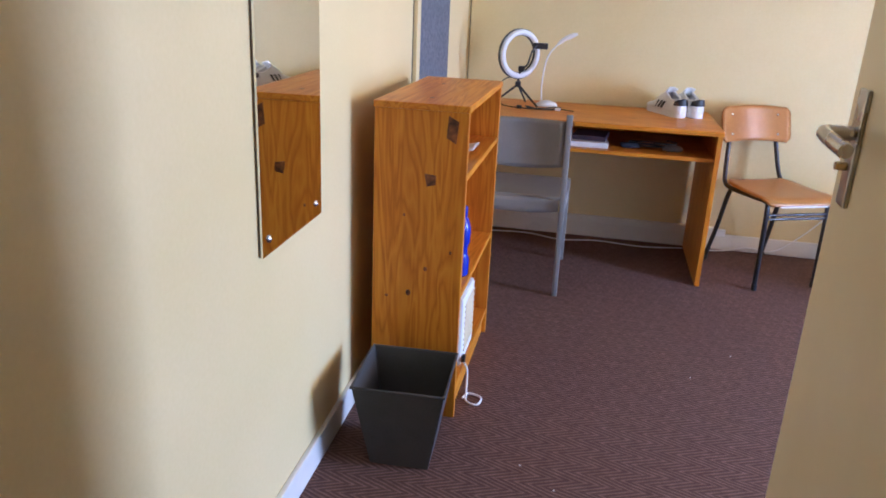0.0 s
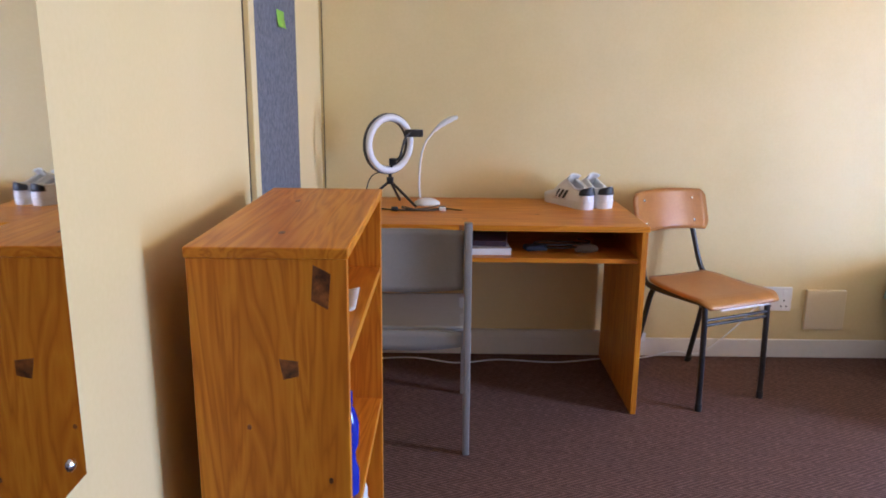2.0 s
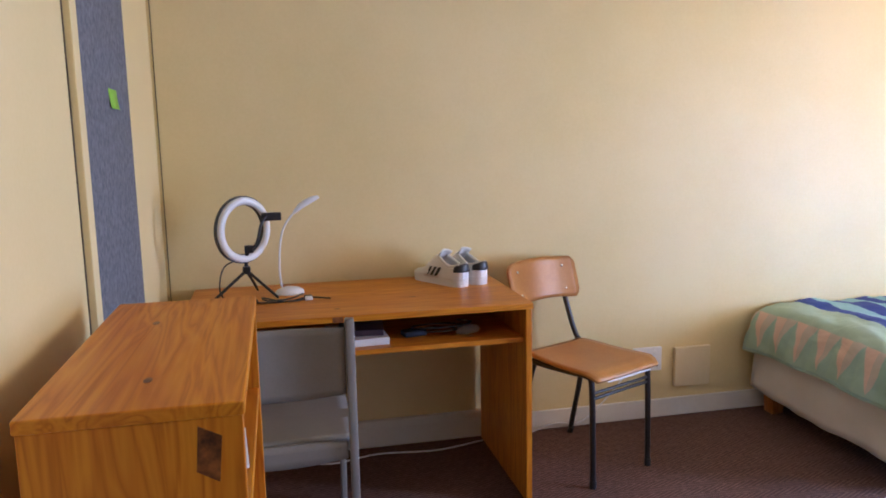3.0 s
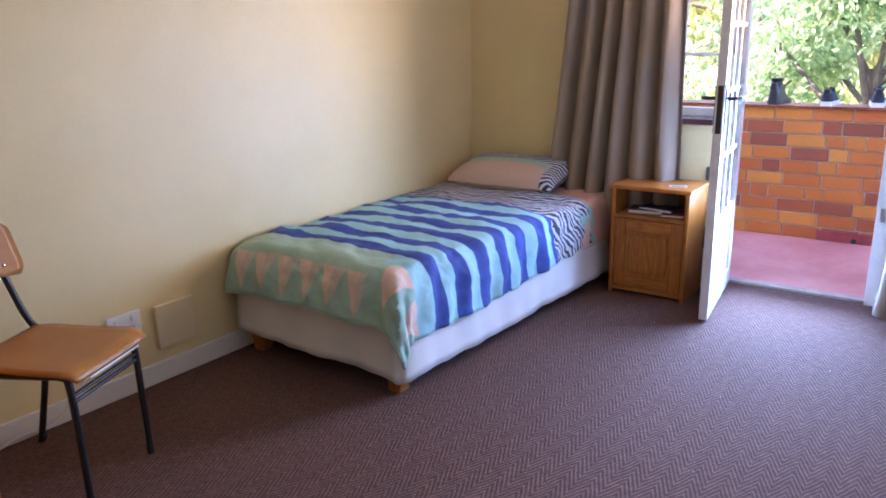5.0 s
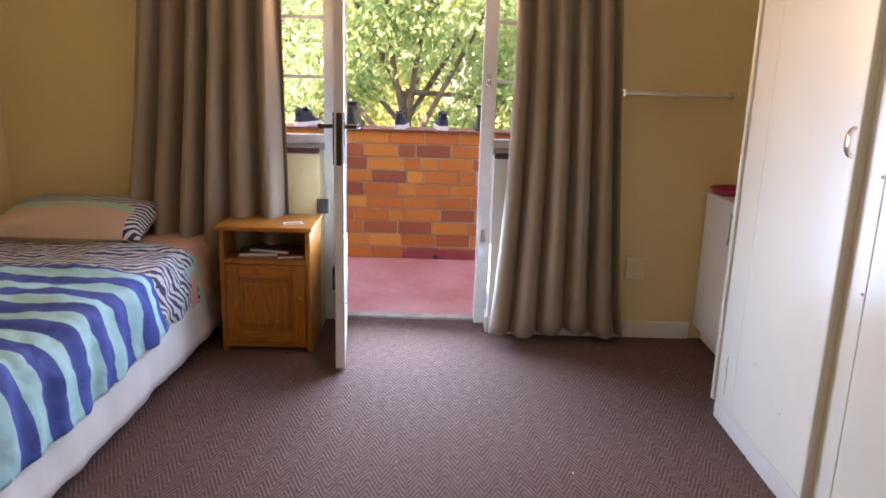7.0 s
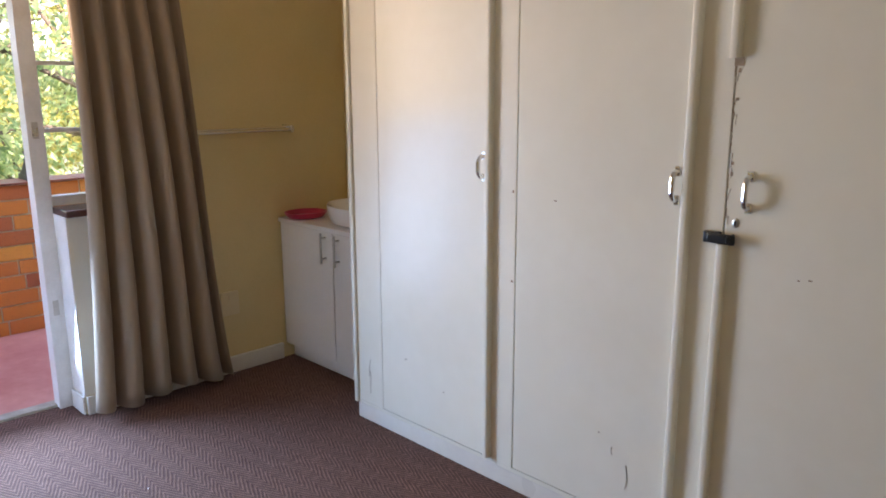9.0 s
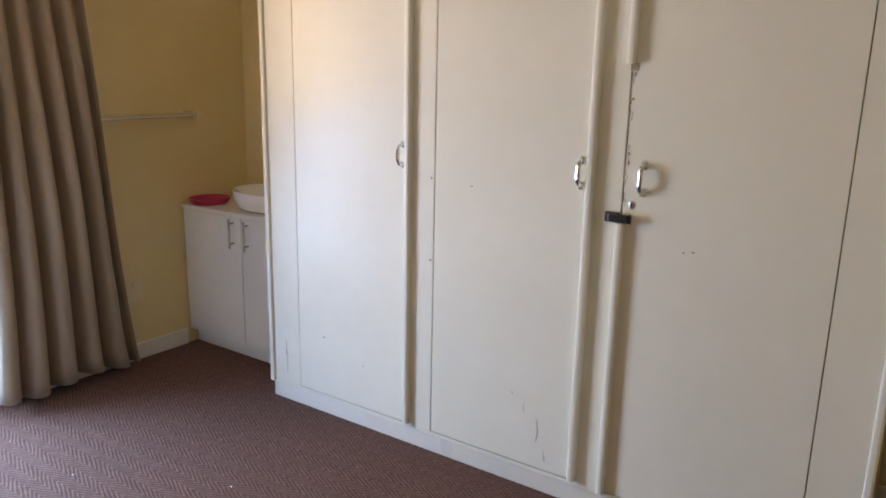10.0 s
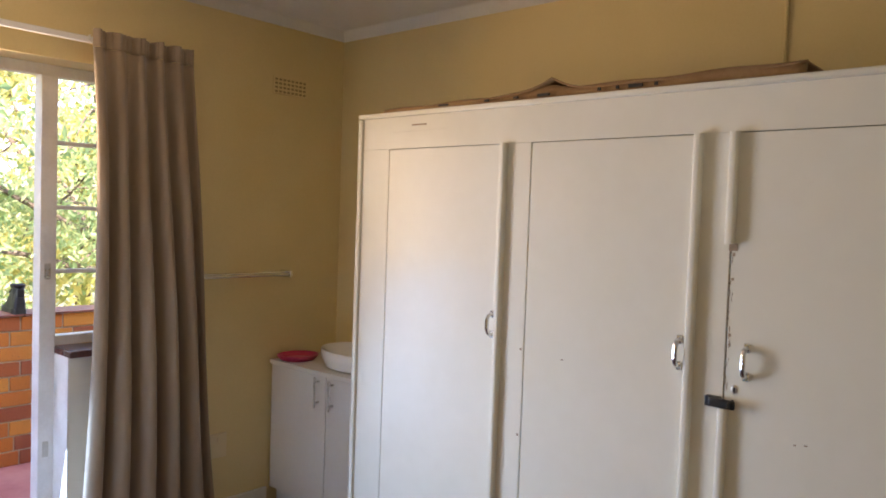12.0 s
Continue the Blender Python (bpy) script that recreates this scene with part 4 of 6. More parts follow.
            x += rnd.uniform(-0.006, 0.006)
            z += rnd.uniform(0.008, 0.018)
        ptube("paint_crack", pts, 0.0009, SCRATCH, w, n=5)
    for x, z in ((2.84, 0.36), (2.62, 0.28), (1.9, 0.36), (1.3, 0.98), (2.1, 1.1), (1.33, 0.975)):
        pbox("paint_chip", (x, WF + 0.0021, z), (x + rnd.uniform(0.004, 0.012), WF + 0.0028, z + 0.004), SCRATCH, w, 0)
    ptube("paint_crack", [(2.98 - 0.013 * k, WF + 0.0004, 1.935 + rnd.uniform(-0.004, 0.004)) for k in range(24)], 0.001, WARD, w, n=5)
    pbox("paint_chip", (2.79, WF, 1.958), (2.87, WF + 0.0012, 1.964), SCRATCH, w, 0)
    return w


wardrobe()


def cardboard(label, x0, x1, seed, lift):
    """A flattened carton lying on the wardrobe with a buckled front edge."""
    rnd = random.Random(seed)
    c = thing("cardboard_box", label, "cardboard", (0, 0, 2.01))
    kn = [rnd.uniform(0, 1) for _ in range(12)]
    def f(u, v):
        i = u * 10
        j = int(min(i, 9.999))
        k = kn[j] * (1 - i + j) + kn[j + 1] * (i - j)
        z = 0.012 + lift * math.exp(-abs(u - 0.50) / 0.055) * (0.4 + 0.6 * v) + 0.014 * k + 0.02 * u
        return Vector((x1 + (x0 - x1) * u, 0.66 + 0.485 * v + 0.012 * k, z))
    bm = bmesh.new()
    grid(bm, 60, 8, f)
    solid(part("sheet", bm, CARD, c), 0.006)
    bm = bmesh.new()
    grid(bm, 60, 2, lambda u, v: Vector((x1 + (x0 - x1) * u, 1.150 + 0.005 * math.sin(9 * u) - 0.012 * v, 0.013 + (0.014 + 0.026 * u + 0.003 * math.sin(31 * u)) * v + lift * 0.3 * math.exp(-abs(u - 0.50) / 0.07) * v)))
    solid(part("flap", bm, CARD, c, "folded brown cardboard flap"), 0.005)
    for u in (0.22, 0.34, 0.42, 0.5, 0.62, 0.66, 0.71, 0.74):
        x = x1 + (x0 - x1) * u
        w = rnd.choice((0.01, 0.02, 0.05))
        pbox("printed_mark", (x, 1.152, 0.019), (x + w, 1.1595, 0.023 + 0.010 * u), INK, c, 0, "black printed mark")
    return c


cardboard("flattened brown cardboard boxes lying on the wardrobe", 1.36, 3.06, 3, 0.06)


def wall_cable():
    c = thing("wall_cable", "thin painted cable running up the wall above the wardrobe", "cable")
    ptube("cable", [(1.62, Y0 + 0.008, 2.0), (1.62, Y0 + 0.008, H - 0.07)], 0.008, WALL, c, n=8)
    for z in (2.12, 2.42):
        pbox("clip", (1.606, Y0, z), (1.642, Y0 + 0.014, z + 0.012), PLATE, c, 0.002)


wall_cable()


def washstand():
    v = thing("washstand_cabinet", "white laminate two-door washstand cabinet", "cabinet")
    a, b, f = 3.20, 4.062, 0.965
    pbox("body", (a, Y0 + 0.004, 0.08), (b, f - 0.02, 0.762), LAMINATE, v, 0.001)
    pbox("kickboard", (a, Y0 + 0.004, 0.0), (b, f - 0.05, 0.08), LAMINATE, v, 0.001)
    for x0, x1, hx in ((3.606, b, 3.662), (a, 3.602, 3.552)):
        d = pbox("door", (x0 + 0.001, f - 0.019, 0.084), (x1 - 0.001, f, 0.758), LAMINATE, v, 0.0015)
        bm = bmesh.new()
        tube(bm, [(hx, f + 0.03, 0.60), (hx, f + 0.03, 0.755)], 0.006, 10)
        for z in (0.625, 0.73):
            tube(bm, [(hx, f, z), (hx, f + 0.03, z)], 0.005, 8)
        part("handle", bm, NICKEL, d, "satin steel bar handle")
    pbox("countertop", (a - 0.005, Y0 + 0.002, 0.762), (b + 0.004, f + 0.012, 0.785), LAMINATE, v, 0.003)
    s = thing("wash_basin", "white ceramic wash basin set on the cabinet", "basin", (3.545, 0.745, 0.785))
    bm = bmesh.new()
    lathe(bm, [(0.20, 0.0), (0.255, 0.01), (0.275, 0.045), (0.285, 0.088), (0.28, 0.098), (0.262, 0.092), (0.22, 0.045), (0.06, 0.012), (0.02, 0.011)], 40, (0, 0, 0), 1.0, 0.72)
    part("bowl", bm, CERAMIC, s)
    bm = bmesh.new()
    lathe(bm, [(0.018, 0.0), (0.018, 0.004), (0.01, 0.005), (0.001, 0.005)], 16, (0, 0, 0.0125))
    part("drain", bm, CHROME, s, "chrome drain")
    t = thing("pink_tray", "shallow dark pink plastic dish on the countertop", "dish", (3.96, 0.87, 0.785))
    bm = bmesh.new()
    lathe(bm, [(0.07, 0.0), (0.10, 0.004), (0.118, 0.022), (0.122, 0.032), (0.117, 0.033), (0.108, 0.022), (0.085, 0.010), (0.01, 0.008)], 36, (0, 0, 0), 0.85, 0.95)
    part("dish", bm, PINK, t)


washstand()


# ---- pine shelf unit and what stands on it ----
def knot(parent, pts, y):
    """A dark resin patch let into the face of a board that looks along -y."""
    bm = bmesh.new()
    n = len(pts)
    lo = [bm.verts.new((x, y, z)) for x, z in pts]
    hi = [bm.verts.new((x, y - 0.0007, z)) for x, z in pts]
    bm.faces.new(lo), bm.faces.new(hi[::-1])
    for i in range(n):
        bm.faces.new((lo[i], lo[(i + 1) % n], hi[(i + 1) % n], hi[i]))
    part("knot", bm, KNOT, parent, "dark resin patch in the wood", smooth=False)


def oval(cx, cz, rx, rz, n=12):
    return [(cx + rx * math.cos(6.283 * i / n), cz + rz * math.sin(6.283 * i / n)) for i in range(n)]


def bookshelf():
    s = thing("bookshelf", "low varnished orange pine bookshelf standing by the wall", "bookshelf")
    a, b, y0, y1, h = -0.501, -0.224, 2.318, 3.0, 0.998
    p1 = pbox("side_panel", (a, y0, 0), (b, y0 + 0.02, h - 0.02), PINE_Z, s, 0.002)
    pbox("side_panel", (a, y1 - 0.02, 0), (b, y1, h - 0.02), PINE_Z, s, 0.002)
    pbox("top", (a - 0.003, y0 - 0.003, h - 0.02), (b + 0.003, y1 + 0.003, h), PINE_Y, s, 0.003)
    pbox("back_panel", (a, y0 + 0.02, 0.03), (a + 0.006, y1 - 0.02, h - 0.02), PINE_Z, s, 0)
    for z in (0.085, 0.405, 0.775):
        pbox("shelf", (a + 0.006, y0 + 0.02, z), (b - 0.002, y1 - 0.02, z + 0.02), PINE_Y, s, 0.002)
    pbox("kickboard", (b - 0.03, y0 + 0.02, 0.0), (b - 0.015, y1 - 0.02, 0.085), PINE_Y, s, 0.001)
    knot(p1, [(-0.287, 0.905), (-0.258, 0.888), (-0.252, 0.952), (-0.282, 0.968)], y0)
    knot(p1, [(-0.340, 0.757), (-0.313, 0.764), (-0.313, 0.792), (-0.347, 0.796)], y0)
    knot(p1, oval(-0.405, 0.665, 0.004, 0.005), y0)
    knot(p1, oval(-0.386, 0.417, 0.008, 0.010), y0)
    knot(p1, oval(-0.335, 0.50, 0.006, 0.007), y0)
    knot(p1, oval(-0.455, 0.40, 0.005, 0.004), y0)
    knot(p1, oval(-0.26, 0.56, 0.004, 0.006), y0)
    for x, y in ((-0.36, 2.44), (-0.40, 2.80)):
        bm = bmesh.new()
        lathe(bm, [(0.008, 0), (0.008, 0.0006), (0.001, 0.0007)], 12, (x, y, h), 0.8, 1.6)
        part("knot", bm, KNOT, s)
    # magazines on the upper shelf
    for k, (dz, w, d, rot, mt) in enumerate(((0.0, 0.20, 0.28, 4, PAPER), (0.006, 0.19, 0.26, -3, REDBOOK), (0.012, 0.20, 0.27, 7, PAPER))):
        m = thing("magazine", "thin paper booklet lying on the bookshelf", "booklet", (-0.385, 2.62, 0.795 + dz), rot)
        pbox("cover", (-w / 2, -d / 2, 0), (w / 2, d / 2, 0.0055), mt, m, 0.001)
    m = thing("loose_papers", "loose white papers curling on the bookshelf", "papers", (-0.328, 2.53, 0.814), 4)
    bm = bmesh.new()
    grid(bm, 10, 8, lambda u, v: Vector((-0.105 + 0.2 * u, -0.10 + 0.20 * v, 0.002 + 0.030 * u * u * (1.2 - 0.5 * v))))
    solid(part("sheets", bm, PAPER, m), 0.002)
    # blue bottle
    b1 = thing("drink_bottle", "blue plastic drink bottle standing on the bookshelf", "bottle", (-0.262, 2.50, 0.425))
    bm = bmesh.new()
    lathe(bm, [(0.026, 0), (0.031, 0.006), (0.031, 0.055), (0.025, 0.075), (0.024, 0.095), (0.031, 0.115), (0.032, 0.16), (0.024, 0.19), (0.017, 0.20), (0.016, 0.207)], 24)
    part("body", bm, BLUE, b1)
    bm = bmesh.new()
    lathe(bm, [(0.019, 0.202), (0.02, 0.206), (0.02, 0.228), (0.015, 0.234), (0.001, 0.235)], 20)
    part("cap", bm, BLUE, b1, "blue screw cap")
    # white heater on the bottom shelf, with its lead
    h1 = thing("fan_heater", "small white plastic fan heater standing on the lowest shelf", "heater", (-0.262, 2.56, 0.105))
    pbox("case", (-0.05, -0.10, 0.0), (0.03, 0.12, 0.25), PLASTW, h1, 0.014)
    for k in range(9):
        pbox("grille_slat", (0.0295, -0.075, 0.05 + k * 0.02), (0.034, 0.095, 0.058 + k * 0.02), PLATE, h1, 0.001)
    bm = bmesh.new()
    lathe(bm, [(0.014, 0), (0.014, 0.012), (0.001, 0.013)], 14)
    bmesh.ops.transform(bm, matrix=Matrix.Translation((0.03, -0.085, 0.03)) @ Matrix.Rotation(radians(90), 4, "Y"), verts=bm.verts[:])
    part("knob", bm, BLACKP, h1, "black control knob")
    ptube("lead", soft([(0.03, -0.09, 0.03), (0.052, -0.10, 0.0), (0.056, -0.115, -0.07), (0.062, -0.14, -0.098), (0.10, -0.15, -0.10), (0.105, -0.10, -0.10), (0.06, -0.085, -0.10), (0.045, -0.12, -0.10)], 6), 0.0035, PLASTW, h1, "white power lead", n=8)
    return s


bookshelf()


def waste_bin():
    b = thing("waste_bin", "charcoal grey square tapered plastic waste bin", "waste bin", (-0.331, 2.105, 0.0), 3)
    def shell(h0, w0, h1, w1, d0, d1):
        return [(-w0 / 2, -d0 / 2, h0), (w0 / 2, -d0 / 2, h0), (w0 / 2, d0 / 2, h0), (-w0 / 2, d0 / 2, h0)], [(-w1 / 2, -d1 / 2, h1), (w1 / 2, -d1 / 2, h1), (w1 / 2, d1 / 2, h1), (-w1 / 2, d1 / 2, h1)]
    bm = bmesh.new()
    lo, hi = shell(0.0, 0.17, 0.27, 0.258, 0.17, 0.266)
    ilo, ihi = shell(0.006, 0.162, 0.27, 0.250, 0.162, 0.258)
    v = [[bm.verts.new(p) for p in q] for q in (lo, hi, ihi, ilo)]
    bm.faces.new(v[0][::-1]), bm.faces.new(v[3])
    for a, c in ((0, 1), (1, 2), (2, 3)):
        for i in range(4):
            j = (i + 1) % 4
            bm.faces.new((v[a][i], v[a][j], v[c][j], v[c][i]))
    bmesh.ops.bevel(bm, geom=bm.edges[:], offset=0.0025, segments=2, affect="EDGES")
    part("body", bm, BINMAT, b)
    bm = bmesh.new()
    pts = [(-0.129, -0.133, 0.267), (0.129, -0.133, 0.267), (0.129, 0.133, 0.267), (-0.129, 0.133, 0.267)]
    tube(bm, pts, 0.0045, 8, closed=True)
    part("rim", bm, BINMAT, b, "folded rim")
    return b


waste_bin()


# ---- desk and what lies on it ----
def desk():
    d = thing("desk", "wide varnished orange pine desk against the wall", "desk")
    a, b, y0, y1, h = -0.50, 0.697, 3.79, 4.42, 0.75
    pbox("desktop", (a - 0.004, y0 - 0.006, h - 0.022), (b + 0.004, y1, h), PINE_X, d, 0.003)
    pbox("side_panel", (a, y0, 0), (a + 0.022, y1 - 0.004, h - 0.022), PINE_Z, d, 0.002)
    pbox("side_panel", (b - 0.022, y0, 0), (b, y1 - 0.004, h - 0.022), PINE_Z, d, 0.002)
    pbox("under_shelf", (a + 0.022, y0 + 0.03, 0.60), (b - 0.022, y1 - 0.02, 0.618), PINE_X, d, 0.002)
    pbox("back_rail", (a + 0.022, y1 - 0.02, 0.60), (b - 0.022, y1 - 0.006, h - 0.022), PINE_X, d, 0.001)
    for x, y in ((0.02, 3.9), (0.31, 4.02), (-0.1, 4.1)):
        bm = bmesh.new()
        lathe(bm, [(0.006, 0), (0.006, 0.0006), (0.001, 0.0007)], 12, (x, y, h), 1.8, 0.8)
        part("knot", bm, KNOT, d)
    pbox("worn_notch", (-0.005, y0 - 0.008, h - 0.02), (0.03, y0 - 0.005, h - 0.002), KNOT, d, 0, "dark chipped edge")


desk()
for label, x, y, w, dd, hh, mt, rz in (("pale card box on the desk's under-shelf", 0.09, 3.98, 0.20, 0.24, 0.026, PAPER, 3), ("dark folded book on the desk's under-shelf", 0.11, 4.0, 0.16, 0.20, 0.022, BOOKP, -6)):
    bk = thing("book", label, "book", (x, y, 0.618 if mt is PAPER else 0.644), rz)
    pbox("cover", (-w / 2, -dd / 2, 0), (w / 2, dd / 2, hh), mt, bk, 0.002)
pch = thing("cable_coil", "coiled dark cable lying on the desk's under-shelf", "cable", (0.40, 3.97, 0.622))
ptube("coil", soft([(0.07 * math.cos(k * 0.9) * (1 + 0.05 * k), 0.045 * math.sin(k * 0.9), 0.002 + 0.002 * k) for k in range(16)], 4), 0.0035, BLACKP, pch, n=7)
mo = thing("computer_mouse", "small dark mouse lying on the desk's under-shelf", "mouse", (0.50, 3.95, 0.618), 20)
bm = bmesh.new()
lathe(bm, [(0.028, 0), (0.031, 0.008), (0.026, 0.02), (0.012, 0.028), (0.001, 0.03)], 20, (0, 0, 0), 1.7, 1.0)
part("shell", bm, GREYPL, mo)
bl2 = thing("blue_pouch", "small blue cloth pouch on the desk's under-shelf", "pouch", (0.30, 3.96, 0.618), 10)
pbox("pouch", (-0.045, -0.03, 0), (0.045, 0.03, 0.022), SHOEN, bl2, 0.009)


def ring_light():
    r = thing("ring_light", "white ring light on a small black tripod", "ring light", (-0.29, 4.16, 0.75))
    c, tilt = Vector((0, 0.03, 0.258)), radians(42)
    def pt(a, rad, off=0.0):
        v = Vector((rad * math.cos(a), off, rad * math.sin(a)))
        return c + Matrix.Rotation(tilt, 3, "Z") @ v
    n = 44
    ptube("diffuser", [pt(2 * math.pi * i / n, 0.108) for i in range(n)], 0.0145, LEDWHITE, r, "white frosted ring diffuser", 12, True)
    bm = bmesh.new()
    prof = [(0.092, 0.002), (0.126, 0.002), (0.126, 0.016), (0.120, 0.021), (0.098, 0.021), (0.092, 0.016)]
    rings = [[bm.verts.new(pt(2 * math.pi * i / n, q, o)) for q, o in prof] for i in range(n)]
    for i in range(n):
        for j in range(len(prof)):
            bm.faces.new((rings[i][j], rings[i][(j + 1) % len(prof)], rings[(i + 1) % n][(j + 1) % len(prof)], rings[(i + 1) % n][j]))
    part("housing", bm, BLACKP, r, "black rear housing")
    ptube("pole", [(0, 0.03, 0.10), (0, 0.035, 0.15)], 0.007, BLACKP, r)
    pbox("hub", (-0.014, 0.012, 0.092), (0.014, 0.045, 0.12), BLACKP, r, 0.004)
    for ang in (200, 330, 75):
        a = radians(ang)
        ptube("leg", [(0, 0.03, 0.105), (0.13 * math.cos(a), 0.03 + 0.12 * math.sin(a), 0.005)], [0.006, 0.005], BLACKP, r)
    arm = ptube("phone_arm", soft([pt(-1.57, 0.10), pt(-1.55, 0.07, -0.03), pt(-1.2, 0.05, -0.045), pt(0.5, 0.045, -0.05), pt(0.62, 0.085, -0.05)], 6), 0.005, BLACKP, r, "black gooseneck")
    e = pt(0.5, 0.09, -0.05)
    pbox("phone_clip", (e.x - 0.03, e.y - 0.012, e.z - 0.014), (e.x + 0.045, e.y + 0.012, e.z + 0.016), BLACKP, r, 0.004, "black phone clip")
    q = pt(-1.57, 0.075, -0.02)
    pbox("clip_base", (q.x - 0.016, q.y - 0.012, q.z - 0.01), (q.x + 0.016, q.y + 0.012, q.z + 0.018), BLACKP, r, 0.004)
    ptube("lead", soft([(0, 0.045, 0.15), (-0.08, 0.05, 0.12), (-0.10, 0.02, 0.04), (-0.07, -0.02, 0.004), (0.02, -0.09, 0.004), (0.14, -0.10, 0.004), (0.22, -0.05, 0.004), (0.30, -0.09, 0.004)], 6), 0.0028, BLACKP, r, "thin dark lead", n=7)
    pbox("plug", (0.205, -0.062, 0.0), (0.235, -0.040, 0.013), BLACKP, r, 0.004, "small black plug")
    pbox("plug", (0.012, -0.102, 0.0), (0.040, -0.080, 0.016), BLACKP, r, 0.005, "small black plug")


ring_light()


def desk_lamp():
    l = thing("desk_lamp", "slim white gooseneck desk lamp on an oval base", "desk lamp", (-0.135, 4.21, 0.75))
    bm = bmesh.new()
    lathe(bm, [(0.046, 0), (0.049, 0.005), (0.045, 0.016), (0.030, 0.026), (0.012, 0.031), (0.001, 0.032)], 28, (0, 0, 0), 1.15, 0.8)
    part("base", bm, PLASTW, l)
    ptube("neck", soft([(-0.03, 0.0, 0.03), (-0.034, 0, 0.10), (-0.028, 0, 0.19), (-0.01, 0, 0.26), (0.03, 0, 0.315)], 6), 0.0042, PLASTW, l)
    bm = bmesh.new()
    pts = soft([(0.028, 0, 0.312), (0.06, 0, 0.34), (0.10, 0, 0.362), (0.125, 0, 0.37)], 5)
    tube(bm, pts, [0.006 + 0.006 * math.sin(math.pi * k / (len(pts) - 1)) for k in range(len(pts))], 12)
    part("shade", bm, PLASTW, l, "flat white lamp head")
    ptube("lead", soft([(0.05, -0.02, 0.004), (0.0, -0.10, 0.004), (-0.08, -0.12, 0.004), (-0.10, -0.06, 0.004), (-0.02, -0.15, 0.004), (0.06, -0.13, 0.004)], 6), 0.0028, BINMAT, l, "thin dark lead", n=7)
    pbox("plug", (0.052, -0.142, 0.0), (0.080, -0.120, 0.014), PLASTW, l, 0.004, "small white plug")


desk_lamp()


def shoe(label, at, rz, upper, sole, trim, high=0.0, group=""):
    """A shoe along local +y (toe), lofted from cross-sections."""
    s = thing("shoe", label, "shoe", at, rz, group)
    secs = [(-0.139, 0.020, 0.078), (-0.132, 0.030, 0.090), (-0.115, 0.036, 0.094), (-0.085, 0.038, 0.084), (-0.045, 0.037, 0.080), (-0.015, 0.039, 0.092), (0.015, 0.042, 0.084), (0.05, 0.046, 0.066), (0.085, 0.047, 0.052), (0.115, 0.043, 0.044), (0.135, 0.033, 0.037), (0.146, 0.018, 0.031)]
    bm = bmesh.new()
    rings = []
    for y, w, h in secs:
        h2 = h + high * min(1.0, max(0.0, 1 - (y - 0.0) / 0.06))
        ring = []
        for i in range(14):
            a = math.pi * i / 13
            sa = max(0.0, math.sin(a))
            sq = math.copysign(abs(math.cos(a)) ** 0.72, math.cos(a))
            ring.append(bm.verts.new((w * sq * (1 - 0.22 * sa), y + 0.012 * sa * (y < -0.1), 0.022 + (h2 - 0.022) * sa ** 0.8)))
        rings.append(ring)
    for a, b in zip(rings, rings[1:]):
        for i in range(13):
            bm.faces.new((a[i], a[i + 1], b[i + 1], b[i]))
    bm.faces.new(rings[0]), bm.faces.new(rings[-1][::-1])
    part("upper", bm, upper, s)
    bm = bmesh.new()
    out = [(0.0, -0.143), (0.03, -0.138), (0.042, -0.10), (0.042, -0.03), (0.046, 0.03), (0.052, 0.075), (0.046, 0.12), (0.026, 0.148), (0.0, 0.155)]
    out = out + [(-x, y) for x, y in out[-2:0:-1]]
    lo = [bm.verts.new((x, y, 0.0)) for x, y in out]
    hi = [bm.verts.new((x * 0.98, y * 0.99, 0.030)) for x, y in out]
    bm.faces.new(lo[::-1]), bm.faces.new(hi)
    for i in range(len(out)):
        j = (i + 1) % len(out)
        bm.faces.new((lo[i], lo[j], hi[j], hi[i]))
    part("sole", bm, sole, s, "rubber sole")
    zc = 0.088 + high
    bm = bmesh.new()
    tube(bm, [(0.026 * math.cos(a), -0.075 + 0.052 * math.sin(a), zc + 0.006 * math.cos(2 * a) - 0.02 * max(0, math.sin(a))) for a in [2 * math.pi * i / 20 for i in range(20)]], 0.0075, 8, True)
    part("collar", bm, upper, s, "padded collar")
    # flat disc closing the shoe, its black colour imitates the shaded inside
    bm = bmesh.new()
    lathe(bm, [(0.023, 0), (0.023, 0.002), (0.001, 0.0025)], 20, (0, -0.077, zc - 0.004), 1.0, 2.0)
    part("opening", bm, BLACKP, s, "black disc drawn for the shaded shoe opening")
    bm = bmesh.new()
    box(bm, (-0.021, -0.1405, 0.062 + high * 0.6), (0.021, -0.112, 0.090 + high), 0.008)
    part("heel_tab", bm, trim, s, "heel tab")
    bm = bmesh.new()
    grid(bm, 4, 6, lambda u, v: Vector((-0.018 + 0.036 * u, -0.03 + 0.075 * v, 0.096 + high - 0.038 * v - 0.006 * (2 * u - 1) ** 2)))
    solid(part("tongue", bm, upper, s), 0.006)
    for k in range(5):
        y = -0.018 + 0.014 * k
        ptube("lace", [(-0.024, y, 0.086 + high - 0.5 * (y + 0.03)), (0, y + 0.004, 0.098 + high - 0.5 * (y + 0.03)), (0.024, y, 0.086 + high - 0.5 * (y + 0.03))], 0.0032, trim, s, n=6)
    if high > 0.055:
        bm = bmesh.new()
        lathe(bm, [(0.042, 0.07), (0.037, 0.115), (0.040, 0.150), (0.052, 0.178), (0.047, 0.180), (0.036, 0.15), (0.02, 0.12)], 18, (0, -0.07, 0), 0.85, 1.1)
        part("shaft", bm, upper, s, "open flared boot shaft")
    return s


